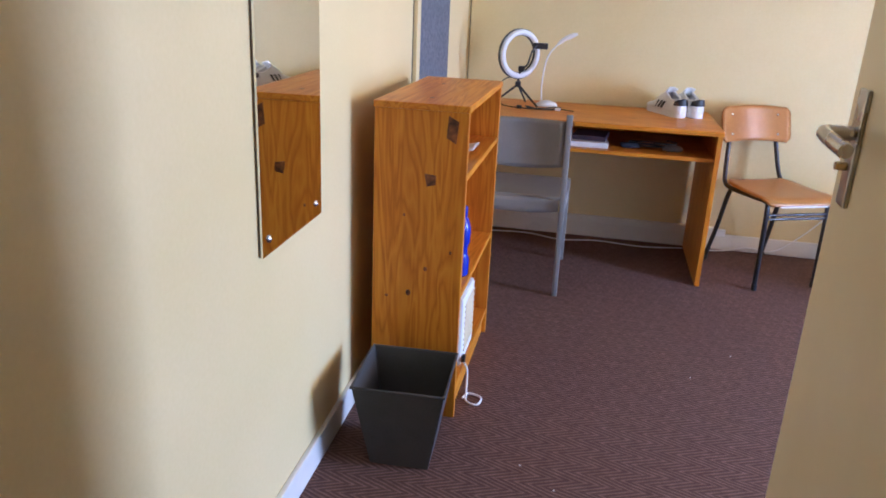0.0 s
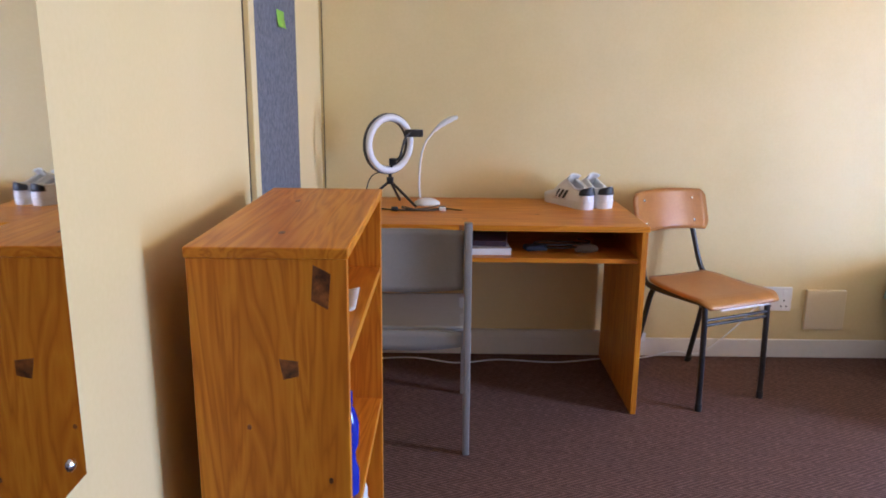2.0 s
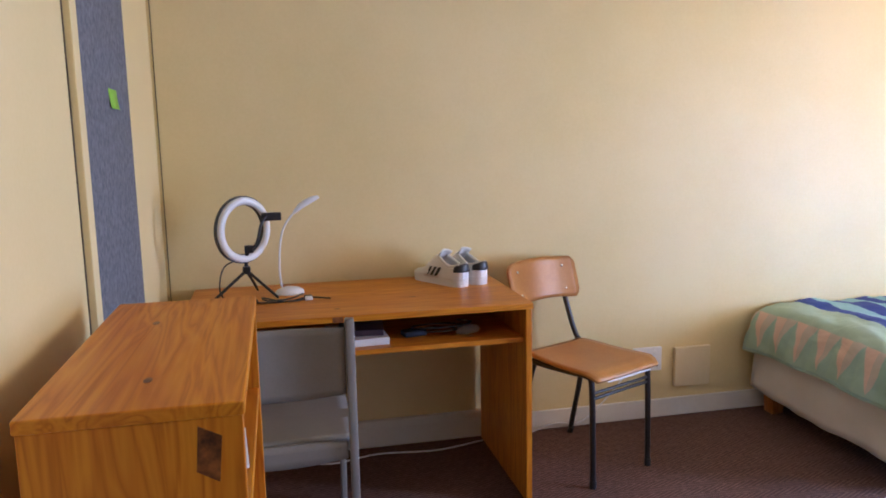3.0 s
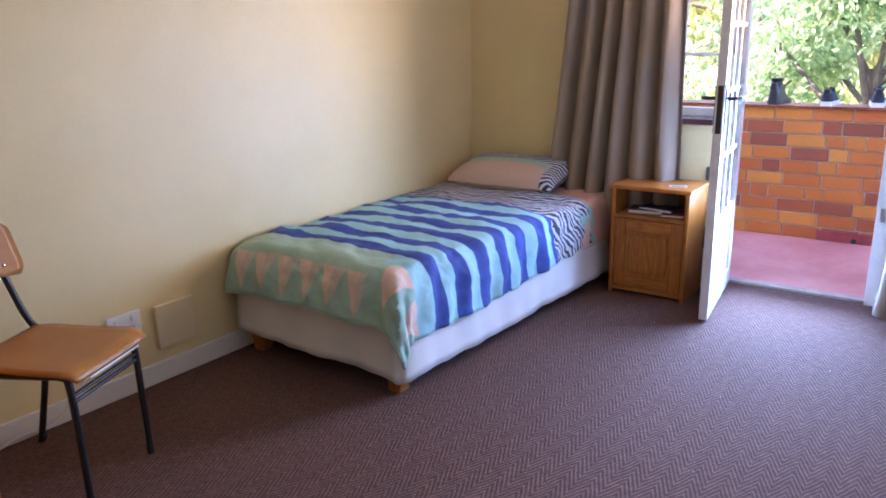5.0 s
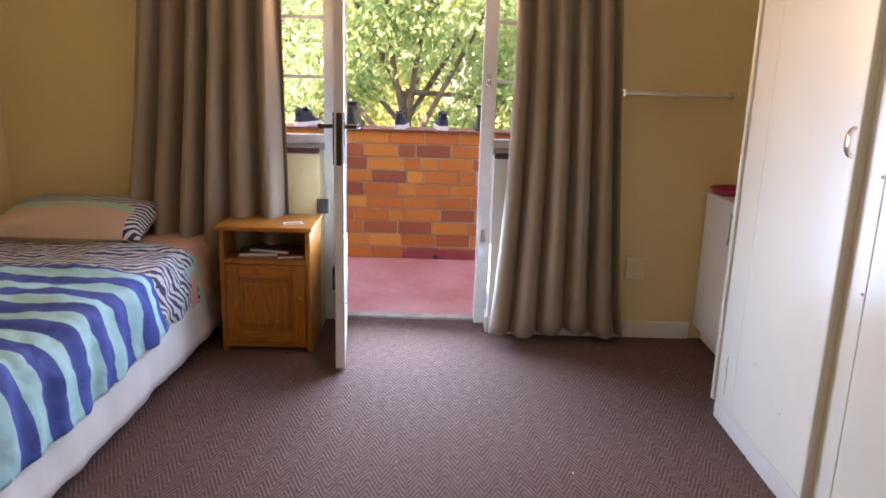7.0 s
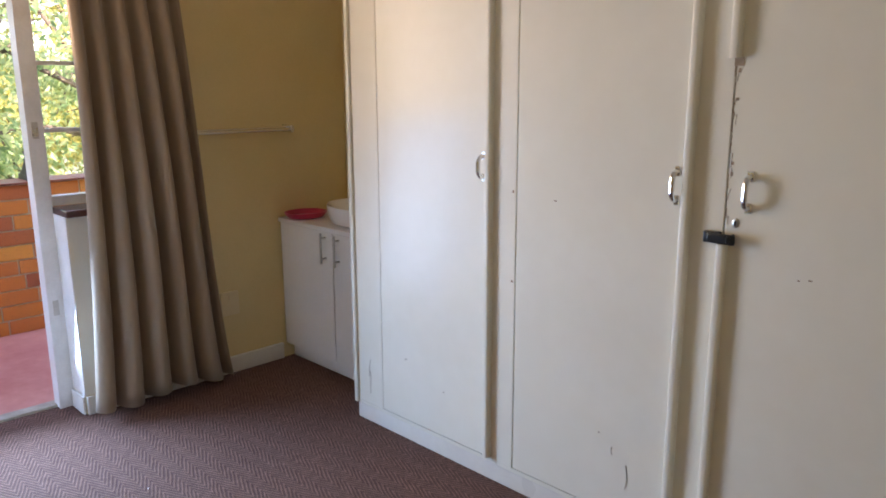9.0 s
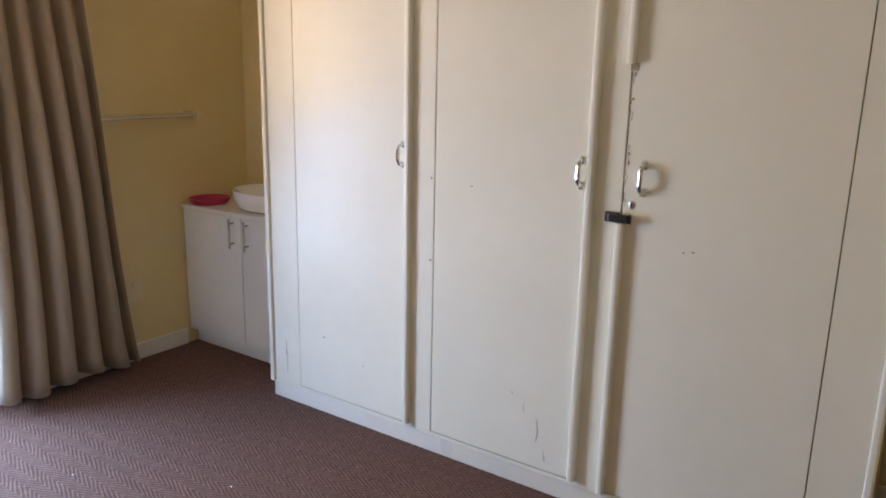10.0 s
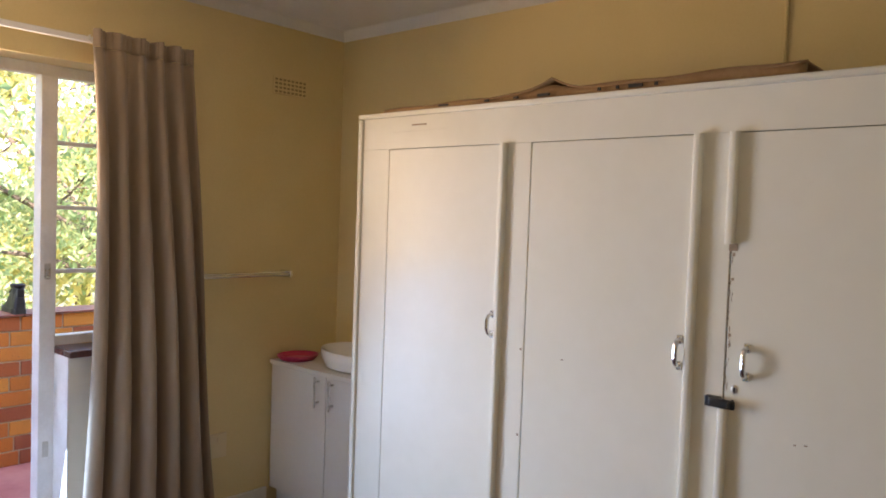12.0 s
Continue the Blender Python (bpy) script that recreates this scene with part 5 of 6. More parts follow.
def trainer(at, rz):
    """A low trainer along local +y (toe), with an open collar and a standing tongue."""
    s = thing("shoe", "white leather trainer with black stripes standing on the desk", "shoe", at, rz, "trainers on the desk")
    # y, half width, height, half width of the opening (0 where closed)
    secs = [(-0.148, 0.012, 0.089, 0.010), (-0.143, 0.023, 0.088, 0.018), (-0.132, 0.032, 0.086, 0.024), (-0.112, 0.037, 0.079, 0.029), (-0.085, 0.038, 0.078, 0.030), (-0.048, 0.038, 0.094, 0.028), (-0.016, 0.040, 0.110, 0.024), (0.012, 0.042, 0.106, 0.0), (0.042, 0.045, 0.082, 0.0), (0.075, 0.047, 0.058, 0.0), (0.105, 0.044, 0.050, 0.0), (0.13, 0.035, 0.044, 0.0), (0.146, 0.019, 0.036, 0.0)]
    bm = bmesh.new()
    rings = []
    for y, w, h, o in secs:
        ring = []
        for i in range(14):
            sx = 1 if i < 7 else -1
            q = (i if i < 7 else 13 - i) / 6.0
            if o:
                x, z = w + (o - w) * q ** 1.8, 0.026 + (h - 0.026) * q
            else:
                a = q * math.pi / 2 * 0.94
                x, z = w * math.cos(a) ** 0.7, 0.026 + (h - 0.026) * math.sin(a) ** 0.85
            ring.append(bm.verts.new((sx * x, y, z)))
        rings.append(ring)
    for n, (a, b) in enumerate(zip(rings, rings[1:])):
        for i in range(13):
            if not (i == 6 and secs[n][3]):
                bm.faces.new((a[i], a[i + 1], b[i + 1], b[i]))
    for i in range(6):
        bm.faces.new((rings[0][i], rings[0][13 - i], rings[0][12 - i], rings[0][i + 1]))
    bm.faces.new(rings[-1][::-1])
    bmesh.ops.recalc_face_normals(bm, faces=bm.faces[:])
    solid(part("upper", bm, SHOEW, s), 0.004)
    bm = bmesh.new()
    out = [(0.0, -0.152), (0.014, -0.150), (0.026, -0.143), (0.035, -0.132), (0.039, -0.112), (0.041, -0.03), (0.045, 0.03), (0.050, 0.075), (0.044, 0.12), (0.025, 0.148), (0.0, 0.156)]
    out = out + [(-x, y) for x, y in out[-2:0:-1]]
    lo = [bm.verts.new((x * 0.97, y * 0.98, 0.0)) for x, y in out]
    hi = [bm.verts.new((x, y, 0.034)) for x, y in out]
    bm.faces.new(lo[::-1]), bm.faces.new(hi)
    for i in range(len(out)):
        j = (i + 1) % len(out)
        bm.faces.new((lo[i], lo[j], hi[j], hi[i]))
    part("sole", bm, SHOEW, s, "thick white rubber sole")
    bm = bmesh.new()
    grid(bm, 14, 4, lambda u, v: Vector(((0.0405 - 0.007 * v) * math.sin(2.6 * (u - 0.5)), -0.112 - (0.0415 - 0.003 * v) * math.cos(2.6 * (u - 0.5)), 0.060 + v * (0.035 - 0.014 * abs(2 * u - 1) ** 1.5))))
    solid(part("heel_tab", bm, SHOEK, s, "black leather heel tab"), 0.005)
    bm = bmesh.new()
    tube(bm, [(-0.020, -0.136, 0.089), (-0.027, -0.115, 0.081), (-0.030, -0.085, 0.079), (-0.028, -0.048, 0.095), (-0.024, -0.016, 0.111)], 0.006, 8)
    tube(bm, [(0.020, -0.136, 0.089), (0.027, -0.115, 0.081), (0.030, -0.085, 0.079), (0.028, -0.048, 0.095), (0.024, -0.016, 0.111)], 0.006, 8)
    part("collar", bm, SHOEW, s, "padded collar")
    bm = bmesh.new()
    grid(bm, 8, 8, lambda u, v: Vector(((u - 0.5) * (0.046 + 0.012 * v), 0.008 - 0.036 * v - 0.012 * (2 * u - 1) ** 2 * v, 0.096 + 0.048 * v - 0.006 * v * v - 0.010 * (2 * u - 1) ** 2)))
    solid(part("tongue", bm, SHOEW, s, "grey-white padded tongue"), 0.007)
    for k in range(5):
        y = 0.002 + 0.012 * k
        z = 0.112 - 0.70 * max(0.0, y - 0.010)
        ptube("lace", [(-0.026, y, z - 0.012), (0, y + 0.004, z), (0.026, y, z - 0.012)], 0.0034, SHOEW, s, n=6)
    for sx in (-1, 1):
        for k in range(3):
            y = -0.034 + 0.026 * k
            bm = bmesh.new()
            pts = [(0.0405, y + 0.010, 0.035), (0.0405, y + 0.023, 0.035), (0.036, y - 0.001, 0.070), (0.036, y - 0.013, 0.070)]
            a = [bm.verts.new((sx * p[0], p[1], p[2])) for p in pts]
            b = [bm.verts.new((sx * (p[0] + 0.0055), p[1], p[2])) for p in pts]
            bm.faces.new(a), bm.faces.new(b[::-1])
            for i in range(4):
                bm.faces.new((a[i], a[(i + 1) % 4], b[(i + 1) % 4], b[i]))
            part("stripe", bm, SHOEK, s, "black side stripe", smooth=False)


trainer((0.472, 4.262, 0.75), 27)
trainer((0.560, 4.292, 0.75), 25)


def floor_cable():
    c = thing("extension_lead", "white extension lead lying along the skirting", "cable", (0, 0, 0.004))
    ptube("lead", soft([(-0.45, 4.33, 0), (-0.2, 4.36, 0), (0.0, 4.30, 0), (0.2, 4.345, 0), (0.45, 4.32, 0), (0.67, 4.37, 0)], 6), 0.0035, PLASTW, c, n=7)
    ptube("lead", soft([(0.74, 4.36, 0), (0.9, 4.39, 0.005), (1.02, 4.40, 0.03), (1.15, 4.41, 0.02), (1.28, 4.415, 0.12), (1.40, 4.42, 0.25)], 6), 0.0035, PLASTW, c, n=7)


floor_cable()


# ---- chairs ----
def school_chair():
    c = thing("school_chair", "plywood school chair with a black tubular steel frame", "chair", (1.103, 3.897, 0.0), 24)
    hw = 0.162
    sw = 0.19
    # plywood seat with a rolled front edge
    def seat(u, v):
        x = (u - 0.5) * 2 * (0.198 - 0.022 * v - 0.03 * max(0.0, (v - 0.82) / 0.18) ** 2 - 0.022 * (1 - min(1, v * 6)) ** 2)
        y = -0.03 + 0.40 * v
        z = 0.450 - 0.026 * max(0, 1 - v / 0.16) ** 2 - 0.007 * math.sin(math.pi * v) + 0.004 * (2 * u - 1) ** 2
        return Vector((x, y, z))
    bm = bmesh.new()
    grid(bm, 14, 16, seat)
    solid(part("seat", bm, PLY, c), 0.011)
    bm = bmesh.new()
    def back(u, v):
        x = (u - 0.5) * 2
        rx = 0.195 * (1 - 0.12 * max(0, abs(2 * v - 1) - 0.75) / 0.25 * 1.0)
        zz = 0.642 + 0.172 * v
        return Vector((x * rx, 0.405 + 0.05 * v + 0.035 * (1 - x * x) , zz - 0.006 * x * x))
    grid(bm, 16, 10, back)
    solid(part("backrest", bm, PLY, c), 0.010)
    for s in (-1, 1):
        ptube("leg", soft([(s * hw, 0.0, 0.0), (s * hw, 0.004, 0.2), (s * hw, 0.012, 0.405), (s * hw, 0.035, 0.432), (s * (hw + 0.004), 0.10, 0.432), (s * (hw + 0.004), 0.30, 0.425), (s * (hw + 0.002), 0.37, 0.44), (s * (hw - 0.01), 0.405, 0.50), (s * (hw - 0.03), 0.448, 0.66), (s * (hw - 0.04), 0.497, 0.79)], 6), 0.0115, BLACKM, c, n=12)
        ptube("leg", soft([(s * (hw - 0.004), 0.28, 0.428), (s * (hw - 0.006), 0.335, 0.395), (s * (hw - 0.002), 0.385, 0.2), (s * (hw + 0.008), 0.44, 0.0)], 5), 0.0115, BLACKM, c, n=12)
        for y in (0.0, 0.44):
            ptube("rubber_foot", [(s * hw if y == 0 else s * (hw + 0.008), y, 0.0), (s * hw if y == 0 else s * (hw + 0.007), y - (0.014 if y else 0), 0.03)], 0.0135, BLACKP, c, n=12)
        for dz in (0.675, 0.77):
            bm = bmesh.new()
            lathe(bm, [(0.0065, 0), (0.0065, 0.002), (0.003, 0.004), (0.0005, 0.0042)], 10)
            v = (dz - 0.642) / 0.172
            x = s * 0.13
            u = x / 0.195
            bmesh.ops.transform(bm, matrix=Matrix.Translation((x, 0.405 + 0.05 * v + 0.035 * (1 - u * u) - 0.005, dz)) @ Matrix.Rotation(radians(90), 4, "X"), verts=bm.verts[:])
            part("rivet", bm, CHROME, c, "steel rivet")
    for z in (0.352, 0.372):
        ptube("stretcher", [(-hw, 0.008, z), (hw, 0.008, z)], 0.0065, BLACKM, c, n=10)
    pbox("worn_edge", (-0.13, -0.0385, 0.419), (0.12, -0.0365, 0.426), PAPER, c, 0.0005, "pale worn front edge of the plywood")


school_chair()


def grey_chair():
    c = thing("plastic_chair", "grey plastic chair with a slatted back, pushed under the desk", "chair", (-0.19, 3.46, 0.0), 0)
    w = 0.213
    bm = bmesh.new()
    def panel(z0, z1, bow):
        return lambda u, v: Vector(((u - 0.5) * 2 * (w - 0.02), -0.038 * (z0 + (z1 - z0) * v) / 0.83 - bow * 0 + bow * (1 - (2 * u - 1) ** 2), z0 + (z1 - z0) * v - 0.02 * (1 - (2 * u - 1) ** 2) * (1 - v) + 0.0))
    grid(bm, 16, 10, panel(0.605, 0.802, 0.03))
    solid(part("backrest", bm, GREYPL, c), 0.009)
    bm = bmesh.new()
    grid(bm, 16, 3, panel(0.405, 0.455, 0.012))
    solid(part("back_rail", bm, GREYPL, c), 0.016)
    bm = bmesh.new()
    grid(bm, 12, 12, lambda u, v: Vector(((u - 0.5) * 2 * (w + 0.008), 0.01 + 0.45 * v, 0.452 - 0.012 * math.sin(math.pi * v) - 0.012 * max(0, v - 0.9) / 0.1)))
    solid(part("seat", bm, GREYPL, c), 0.014)
    for s in (-1, 1):
        bm = bmesh.new()
        vs = box(bm, (s * w - 0.0115, -0.014, 0.0), (s * w + 0.0115, 0.016, 0.832), 0.004)
        for v in bm.verts:
            k = v.co.z / 0.832
            v.co.y += -0.045 * k + 0.03 * math.sin(math.pi * k) - 0.0
            v.co.x += s * (0.0 - 0.006 * k) + (v.co.x - s * w) * 0.15 * k
        part("leg", bm, GREYPL, c)
        bm = bmesh.new()
        box(bm, (s * w - 0.011, 0.44, 0.0), (s * w + 0.011, 0.468, 0.445), 0.004)
        for v in bm.verts:
            v.co.y += 0.06 * (1 - v.co.z / 0.445)
        part("leg", bm, GREYPL, c)
        pbox("seat_rail", (s * w - 0.012, 0.02, 0.40), (s * w + 0.012, 0.45, 0.445), GREYPL, c, 0.003)
    pbox("seat_rail", (-w, 0.435, 0.40), (w, 0.455, 0.44), GREYPL, c, 0.003)


grey_chair()


# ---- bed and bedside cabinet ----
BX0, BX1, BY0, BY1, BZ = 2.035, 4.03, 3.475, 4.41, 0.50


def splay(p):
    """The bed stands a little askew: its near long side swings out towards the head."""
    k = min(1.0, max(0.0, (p.x - BX0) / (BX1 - BX0)))
    return Vector((p.x, p.y - 0.075 * k * min(1.0, max(0.0, (BY1 - p.y) / (BY1 - BY0))), p.z))


def bed():
    b = thing("bed", "single divan bed with an off-white valance on short wooden feet", "bed")
    pbox("base", (BX0 + 0.03, BY0 + 0.03, 0.10), (BX1, BY1, 0.28), VALANCE, b, 0.01)
    pbox("mattress", (BX0 + 0.02, BY0 + 0.02, 0.28), (BX1, BY1, BZ - 0.02), VALANCE, b, 0.05)
    for x in (BX0 + 0.075, BX1 - 0.08):
        for y in (BY0 + 0.062, BY1 - 0.07):
            bm = bmesh.new()
            vs = box(bm, (x - 0.036, y - 0.036, 0), (x + 0.036, y + 0.036, 0.102), 0.006)
            for v in bm.verts:
                k = 0.85 + 0.15 * v.co.z / 0.1
                v.co.x, v.co.y = x + (v.co.x - x) * k, y + (v.co.y - y) * k
            part("foot", bm, NSP_Z, b, "short square pine foot")
    # valance round the foot end and the long side
    rad = 0.05
    path = []
    for k in range(25):
        path.append((BX0 - 0.0, BY1 - 0.005 - (BY1 - BY0 - rad - 0.005) * k / 24))
    for k in range(1, 8):
        a = math.pi / 2 * k / 8
        path.append((BX0 + rad - rad * math.cos(a), BY0 + rad - rad * math.sin(a)))
    for k in range(49):
        path.append((BX0 + rad + (BX1 - BX0 - rad) * k / 48, BY0))
    n = len(path) - 1
    def val(u, v):
        i = min(int(round(u * n)), n)
        x, y = path[i]
        sag = 0.006 * math.sin(i * 0.35) + 0.003 * math.sin(i * 1.1 + 1)
        hem = 0.098 + sag * 0.6 - 0.030 * min(1.0, max(0.0, (i - 30) / 8)) - 0.035 * math.exp(-((i - 28) / 4.5) ** 2) + 0.02 * math.exp(-(i / 4) ** 2)
        z = hem + (0.40 - hem) * v
        f = (1 - v) * (0.004 * math.sin(i * 0.62) + 0.003 * math.sin(i * 1.5 + 2 * v))
        nx, ny = (-1, 0) if i < 25 else ((0, -1) if i > 31 else (-0.7, -0.7))
        return splay(Vector((x + nx * (f + 0.012 * (1 - v)) + 0.02 * v * (nx != 0), y + ny * (f + 0.022 * (1 - v)) + 0.02 * v * (ny != 0), z)))
    bm = bmesh.new()
    grid(bm, n, 10, val)
    solid(part("valance", bm, VALANCE, b, "hanging off-white cotton valance"), 0.003)
    # fitted sheet at the head, same print
    bm = bmesh.new()
    def sheet(u, v):
        a, q = 3.55 + 0.62 * u, 0.94 - 1.22 * v
        x, y, z, r = min(a, BX1 - 0.05), BY0 + 0.05 + max(q, 0.0), BZ + 0.012, 0.06
        y = min(y, BY1 - 0.004)
        ea, eb = max(0.0, a - (BX1 - 0.05)), max(0.0, -q)
        e = math.hypot(ea, eb)
        if e > 0:
            out = r * (1 - math.exp(-e / r)) + 0.05 * e
            x += out * ea / e
            y -= out * eb / e
            z -= e - r * 0.6 * (1 - math.exp(-e / r))
        return splay(Vector((x, y, z + 0.01 * noise.noise(Vector((a * 7, q * 7, 3.0))))))
    grid(bm, 26, 50, sheet, lambda u, v: (1.60 + 0.5 * u, 0.94 - 1.22 * v))
    part("fitted_sheet", bm, DUVET, b, "pink and green printed sheet")
    d = thing("duvet", "blue, aqua and navy striped printed duvet spread over the bed", "duvet", (0, 0, 0))
    A0, A1 = -0.235, 1.60
    B0, B1 = -0.31, 0.93
    R = 0.055
    def cloth(u, v):
        a, q = A0 + (A1 - A0) * u, B0 + (B1 - B0) * v
        hemwave = 0.02 * math.sin(7 * q + 1) if u < 0.02 else 0
        side = 1.0 - 0.18 * max(0.0, (a - 0.5) / 1.1)
        ea, eb = max(0.0, -a - 0.0), max(0.0, -q) * side
        e = math.hypot(ea, eb)
        x, y = BX0 + 0.055 + max(a, 0.0), BY0 + 0.05 + max(q, 0.0)
        y = min(y, BY1 - 0.004)
        z = BZ + 0.022
        if e > 0:
            w = (ea / (ea + eb)) ** 2
            out = R * (1 - math.exp(-e / R)) + 0.10 * e * (0.25 + 0.6 * math.sin(11 * a + 2) ** 2 * (1 - w) + (1.6 + 0.8 * math.sin(9 * q) ** 2) * w)
            out *= 1 + 0.6 * min(ea, eb) / max(ea, eb)
            x -= out * ea / e
            y -= out * eb / e
            z -= e - R * 0.55 * (1 - math.exp(-e / R))
        p3 = Vector((a * 5.5, q * 5.5, 1.7))
        wr = 0.016 * noise.noise(p3) + 0.009 * noise.noise(p3 * 2.7) + 0.004 * noise.noise(p3 * 6.1)
        fold = (0.009 * math.sin(21 * a + 3 * q) + 0.005 * math.sin(47 * a - 9 * q)) * min(1, eb / 0.12)
        z += wr * (1 if e < 0.05 else 0.3) + 0.016 * math.sin(math.pi * min(1, max(0, q / 0.9))) - 0.01
        if e > 0:
            x -= (wr + 0.4 * fold) * ea / e
            y -= (wr + fold) * eb / e
        return splay(Vector((x, y, z)))
    bm = bmesh.new()
    grid(bm, 130, 86, cloth, lambda u, v: (A0 + (A1 - A0) * u, B0 + (B1 - B0) * v))
    ob = part("cover", bm, DUVET, d)
    solid(ob, 0.012)
    ptube("hem", [cloth(0, 1 - k / 60) for k in range(61)] + [cloth(k / 90, 0) for k in range(1, 91)], 0.0065, MINT, d, "rolled mint green hem", 6)
    p = thing("pillow", "plump printed pillow in pink, mint and navy on the bed", "pillow", (3.845, 4.005, BZ + 0.085), 2)
    bm = bmesh.new()
    L, W, T = 0.355, 0.20, 0.096
    def pil(s):
        def f(u, v):
            a, q = 2 * u - 1, 2 * v - 1
            t = (max(0.0, 1 - abs(a) ** 3.2) * max(0.0, 1 - abs(q) ** 2.6)) ** 0.5
            k = 1 - 0.05 * (1 - abs(q) ** 2) * abs(a) ** 4
            return Vector((W * q * (1 - 0.06 * (1 - a * a) * 0), L * a * k, s * T * t + 0.006 * noise.noise(Vector((a * 3, q * 2, s)))))
        return f
    grid(bm, 26, 18, pil(1)), grid(bm, 26, 18, pil(-1))
    bmesh.ops.remove_doubles(bm, verts=bm.verts[:], dist=0.007)
    ob = part("cushion", bm, PILLOW, p)
    p.matrix_world = pose(3.835, 4.00, BZ + 0.098, 0, -12, 1)


bed()


def bedside_cabinet():
    n = thing("bedside_cabinet", "small honey-coloured pine bedside cabinet with an open shelf", "bedside cabinet")
    f, b, y0, y1, h = 3.738, 4.045, 2.896, 3.318, 0.612
    pbox("top", (f - 0.018, y0 - 0.012, h - 0.022), (b + 0.006, y1 + 0.012, h), NSP_Y, n, 0.006)
    for a in (y0, y1 - 0.022):
        pbox("side_panel", (f, a, 0.0), (b, a + 0.022, h - 0.022), NSP_Z, n, 0.003)
    pbox("back_panel", (b - 0.008, y0 + 0.022, 0.04), (b, y1 - 0.022, h - 0.022), NSP_Y, n, 0)
    pbox("shelf", (f + 0.002, y0 + 0.022, 0.432), (b - 0.008, y1 - 0.022, 0.450), NSP_Y, n, 0.002)
    pbox("bottom_rail", (f + 0.004, y0 + 0.022, 0.02), (b - 0.008, y1 - 0.022, 0.042), NSP_Y, n, 0.002)
    d = pbox("door", (f + 0.009, y0 + 0.075, 0.105), (f + 0.016, y1 - 0.075, 0.365), NSP_Z, n, 0.002)
    for lo, hi, mt in (((f + 0.001, y0 + 0.025, 0.046), (f + 0.019, y0 + 0.085, 0.428), NSP_Z), ((f + 0.001, y1 - 0.085, 0.046), (f + 0.019, y1 - 0.025, 0.428), NSP_Z),
                       ((f + 0.001, y0 + 0.085, 0.046), (f + 0.019, y1 - 0.085, 0.105), NSP_Y), ((f + 0.001, y0 + 0.085, 0.365), (f + 0.019, y1 - 0.085, 0.428), NSP_Y)):
        pbox("door_frame", lo, hi, mt, d, 0.004)
    pbox("raised_field", (f + 0.004, y0 + 0.105, 0.13), (f + 0.010, y1 - 0.105, 0.34), NSP_Z, d, 0.005)
    bm = bmesh.new()
    lathe(bm, [(0.008, 0), (0.008, 0.008), (0.015, 0.014), (0.015, 0.02), (0.009, 0.025), (0.001, 0.026)], 18)
    bmesh.ops.transform(bm, matrix=Matrix.Translation((f + 0.001, y0 + 0.055, 0.27)) @ Matrix.Rotation(radians(-90), 4, "Y"), verts=bm.verts[:])
    part("knob", bm, NSP_Z, d, "round wooden knob")
    for lbl, x, y, z, w, dd, hh, rz, mt in (("dark paperback lying in the bedside cabinet", 3.87, 3.16, 0.45, 0.13, 0.19, 0.018, 8, BOOKP), ("dark paperback lying in the bedside cabinet", 3.88, 3.09, 0.468, 0.13, 0.20, 0.014, -12, BOOKP), ("red-edged booklet lying in the bedside cabinet", 3.845, 3.01, 0.45, 0.12, 0.12, 0.012, 12, REDBOOK)):
        k = thing("book", lbl, "book", (x, y, z), rz)
        pbox("cover", (-w / 2, -dd / 2, 0), (w / 2, dd / 2, hh), mt, k, 0.002)
        pbox("pages", (-w / 2 - 0.001, -dd / 2 + 0.004, 0.002), (w / 2 - 0.006, dd / 2 - 0.004, hh - 0.002), PAPER, k, 0, "paper pages")
    k = thing("small_card", "small red and white card lying on the bedside cabinet", "card", (3.83, 2.99, h), 20)
    pbox("card", (-0.028, -0.045, 0), (0.028, 0.045, 0.0012), PAPER, k, 0)
    pbox("printed_band", (-0.022, -0.038, 0.0012), (0.004, 0.038, 0.0018), REDBOOK, k, 0, "red printed band")


bedside_cabinet()

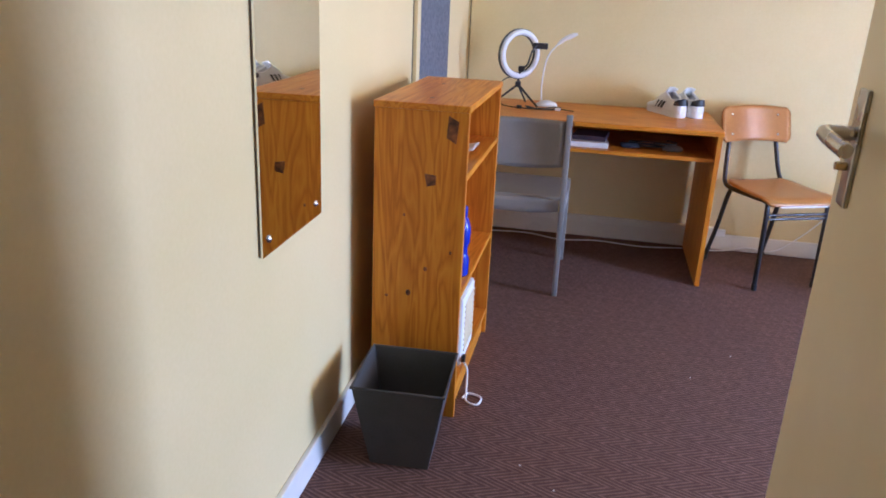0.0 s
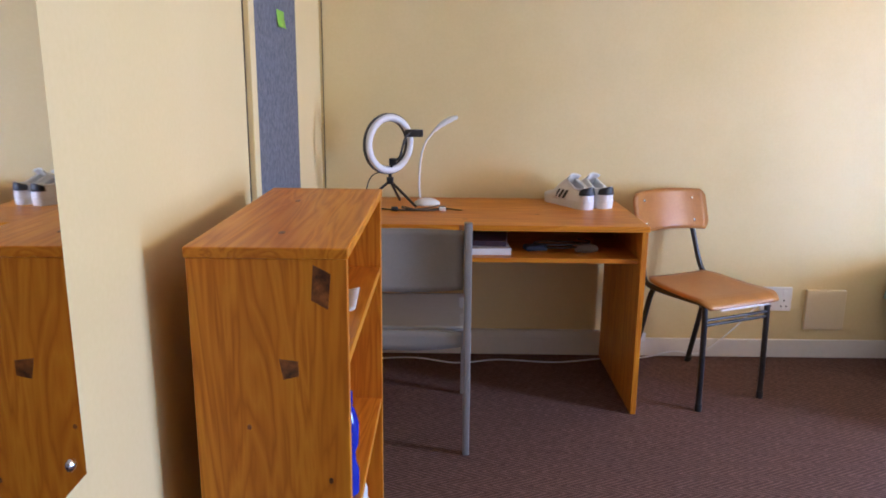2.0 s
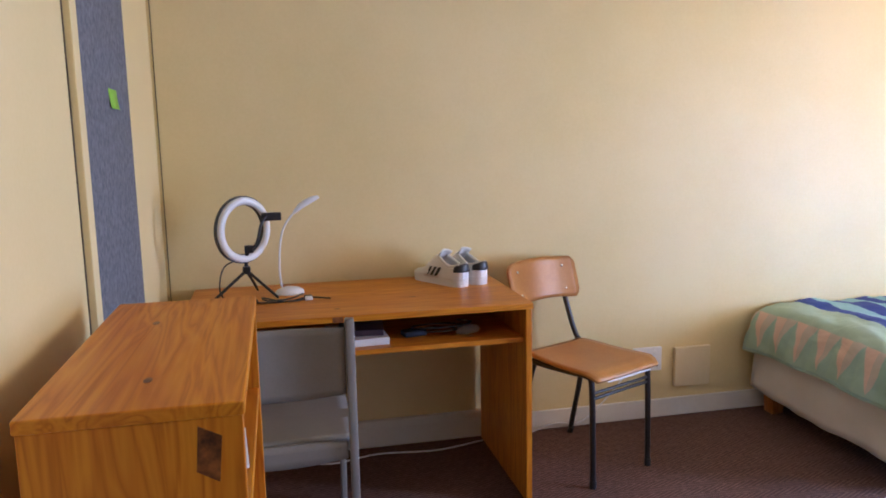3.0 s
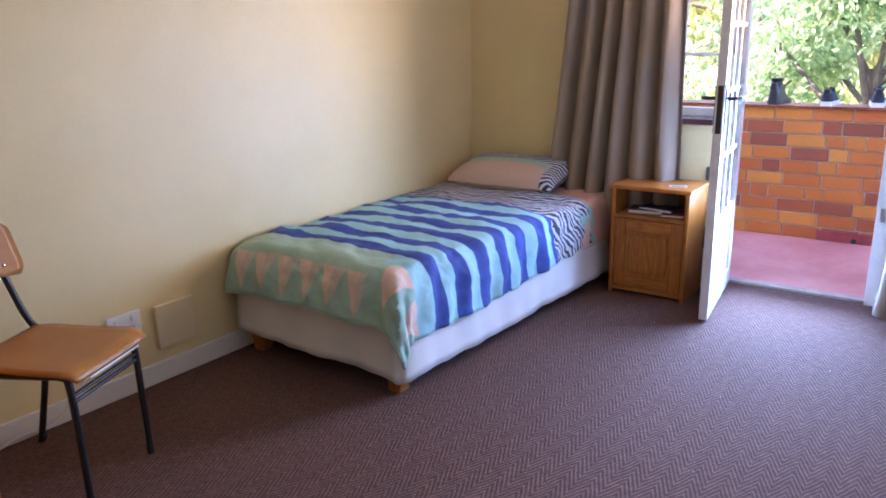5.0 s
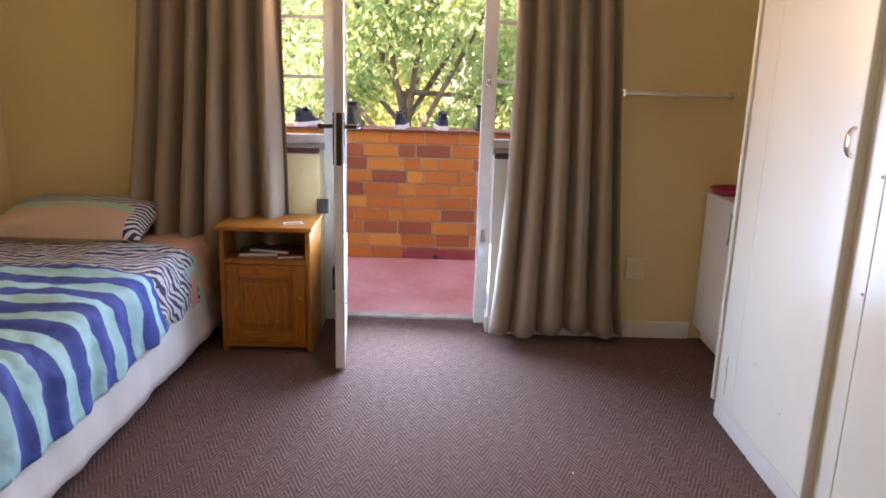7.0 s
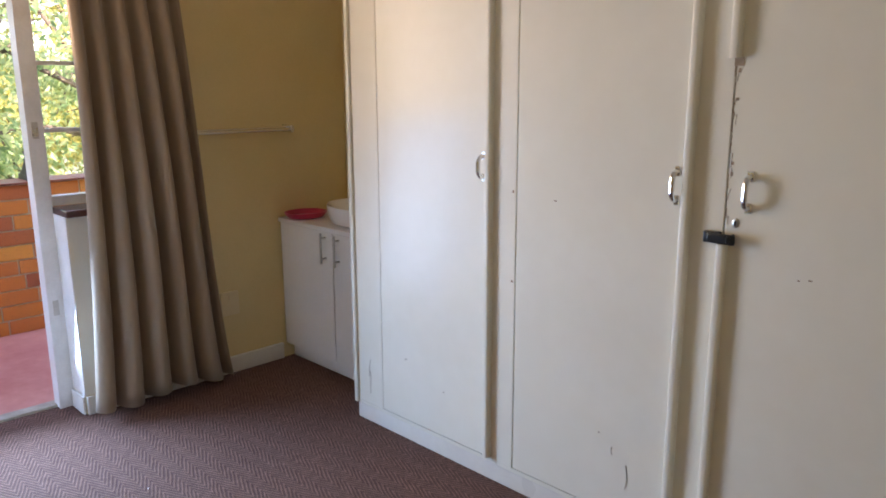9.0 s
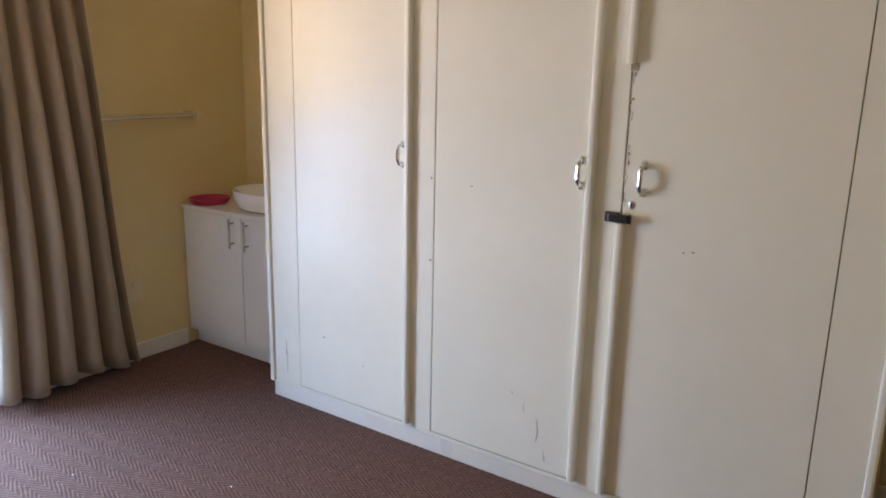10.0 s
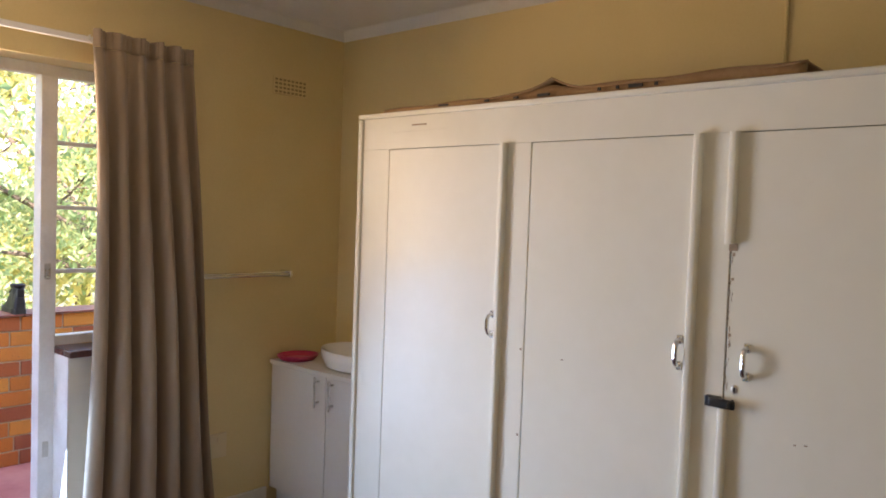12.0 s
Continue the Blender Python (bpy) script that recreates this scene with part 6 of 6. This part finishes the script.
# shoes airing on the parapet
for y, rz, up, so, hi, lbl in ((3.26, 250, SHOEN, SHOEW, 0.03, "dark shoe airing on the balcony parapet"), (2.92, 262, SHOEK, SHOEK, 0.06, "black ankle boot airing on the balcony parapet"),
                               (2.59, 268, SHOEN, SHOEW, 0.025, "navy canvas shoe with a white sole on the parapet"), (2.30, 276, SHOEN, SHOEW, 0.03, "navy canvas shoe with a white sole on the parapet"),
                               (2.02, 270, SHOEK, SHOEK, 0.065, "black ankle boot airing on the balcony parapet"), (1.665, 265, SHOEK, SHOEK, 0.065, "black ankle boot airing on the balcony parapet")):
    shoe(lbl, (PAR + 0.125, y, 0.905), rz, up, so, BLACKP, hi, "shoes on the parapet")


# ---- bricks ----
def parapet_bricks():
    L, hgt, joint, dep = 0.238, 0.083, 0.0095, 0.02
    bm = bmesh.new()
    box(bm, (0, 0, 0), (dep, L, hgt), 0.003, 1)
    full = mesh_of("brick", bm, BRICK)
    bm = bmesh.new()
    box(bm, (0, 0, 0), (dep, L / 2 - joint / 2, hgt), 0.003, 1)
    half = mesh_of("brick", bm, BRICK)
    rnd = random.Random(7)
    rest = []
    for row in range(10):
        z = -0.028 + row * (hgt + joint)
        y = -0.55 + (0.124 if row % 2 else 0.0) + 0.03 * (row % 3)
        while y < 6.2:
            short = rnd.random() < 0.18
            w = (L / 2 - joint / 2) if short else L
            jut = rnd.uniform(-0.0015, 0.002)
            if 0.9 < y < 4.4:
                ob = new("brick", half if short else full)
                ob.parent = parapet
                ob.location = (PAR - 0.003 + jut, y, z)
            else:
                rest.append(((PAR - 0.003 + jut, y, z), (PAR - 0.003 + jut + dep, y + w, z + hgt)))
            y += w + joint
    bm = bmesh.new()
    for lo, hi in rest:
        box(bm, lo, hi)
    ob = new("bricks", mesh_of("bricks", bm, BRICK))
    ob.parent = parapet
    tagged(ob, "orange face bricks further along", kind="stuff")
    y = -0.6
    while y < 6.3:
        ob = pbox("coping_tile", (PAR - 0.02, y, PT - 0.012), (PAR + 0.235, y + 0.222, PT), COPING, parapet, 0.003)
        y += 0.226
    for y0, y1 in ((1.98, 2.56),):
        pbox("painted_brick", (PAR - 0.008, y0, -0.03), (PAR + 0.002, y1, 0.045), REDSKIRT, parapet, 0.003, "red painted skirting brick")
    hole = thing("drain_hole", "small dark drain outlet at the parapet's foot", "drain", (PAR - 0.012, 2.32, -0.012))
    ptube("pipe", [(0.0, 0, 0), (0.03, 0, 0)], 0.018, BLACKP, hole, n=14)


parapet_bricks()
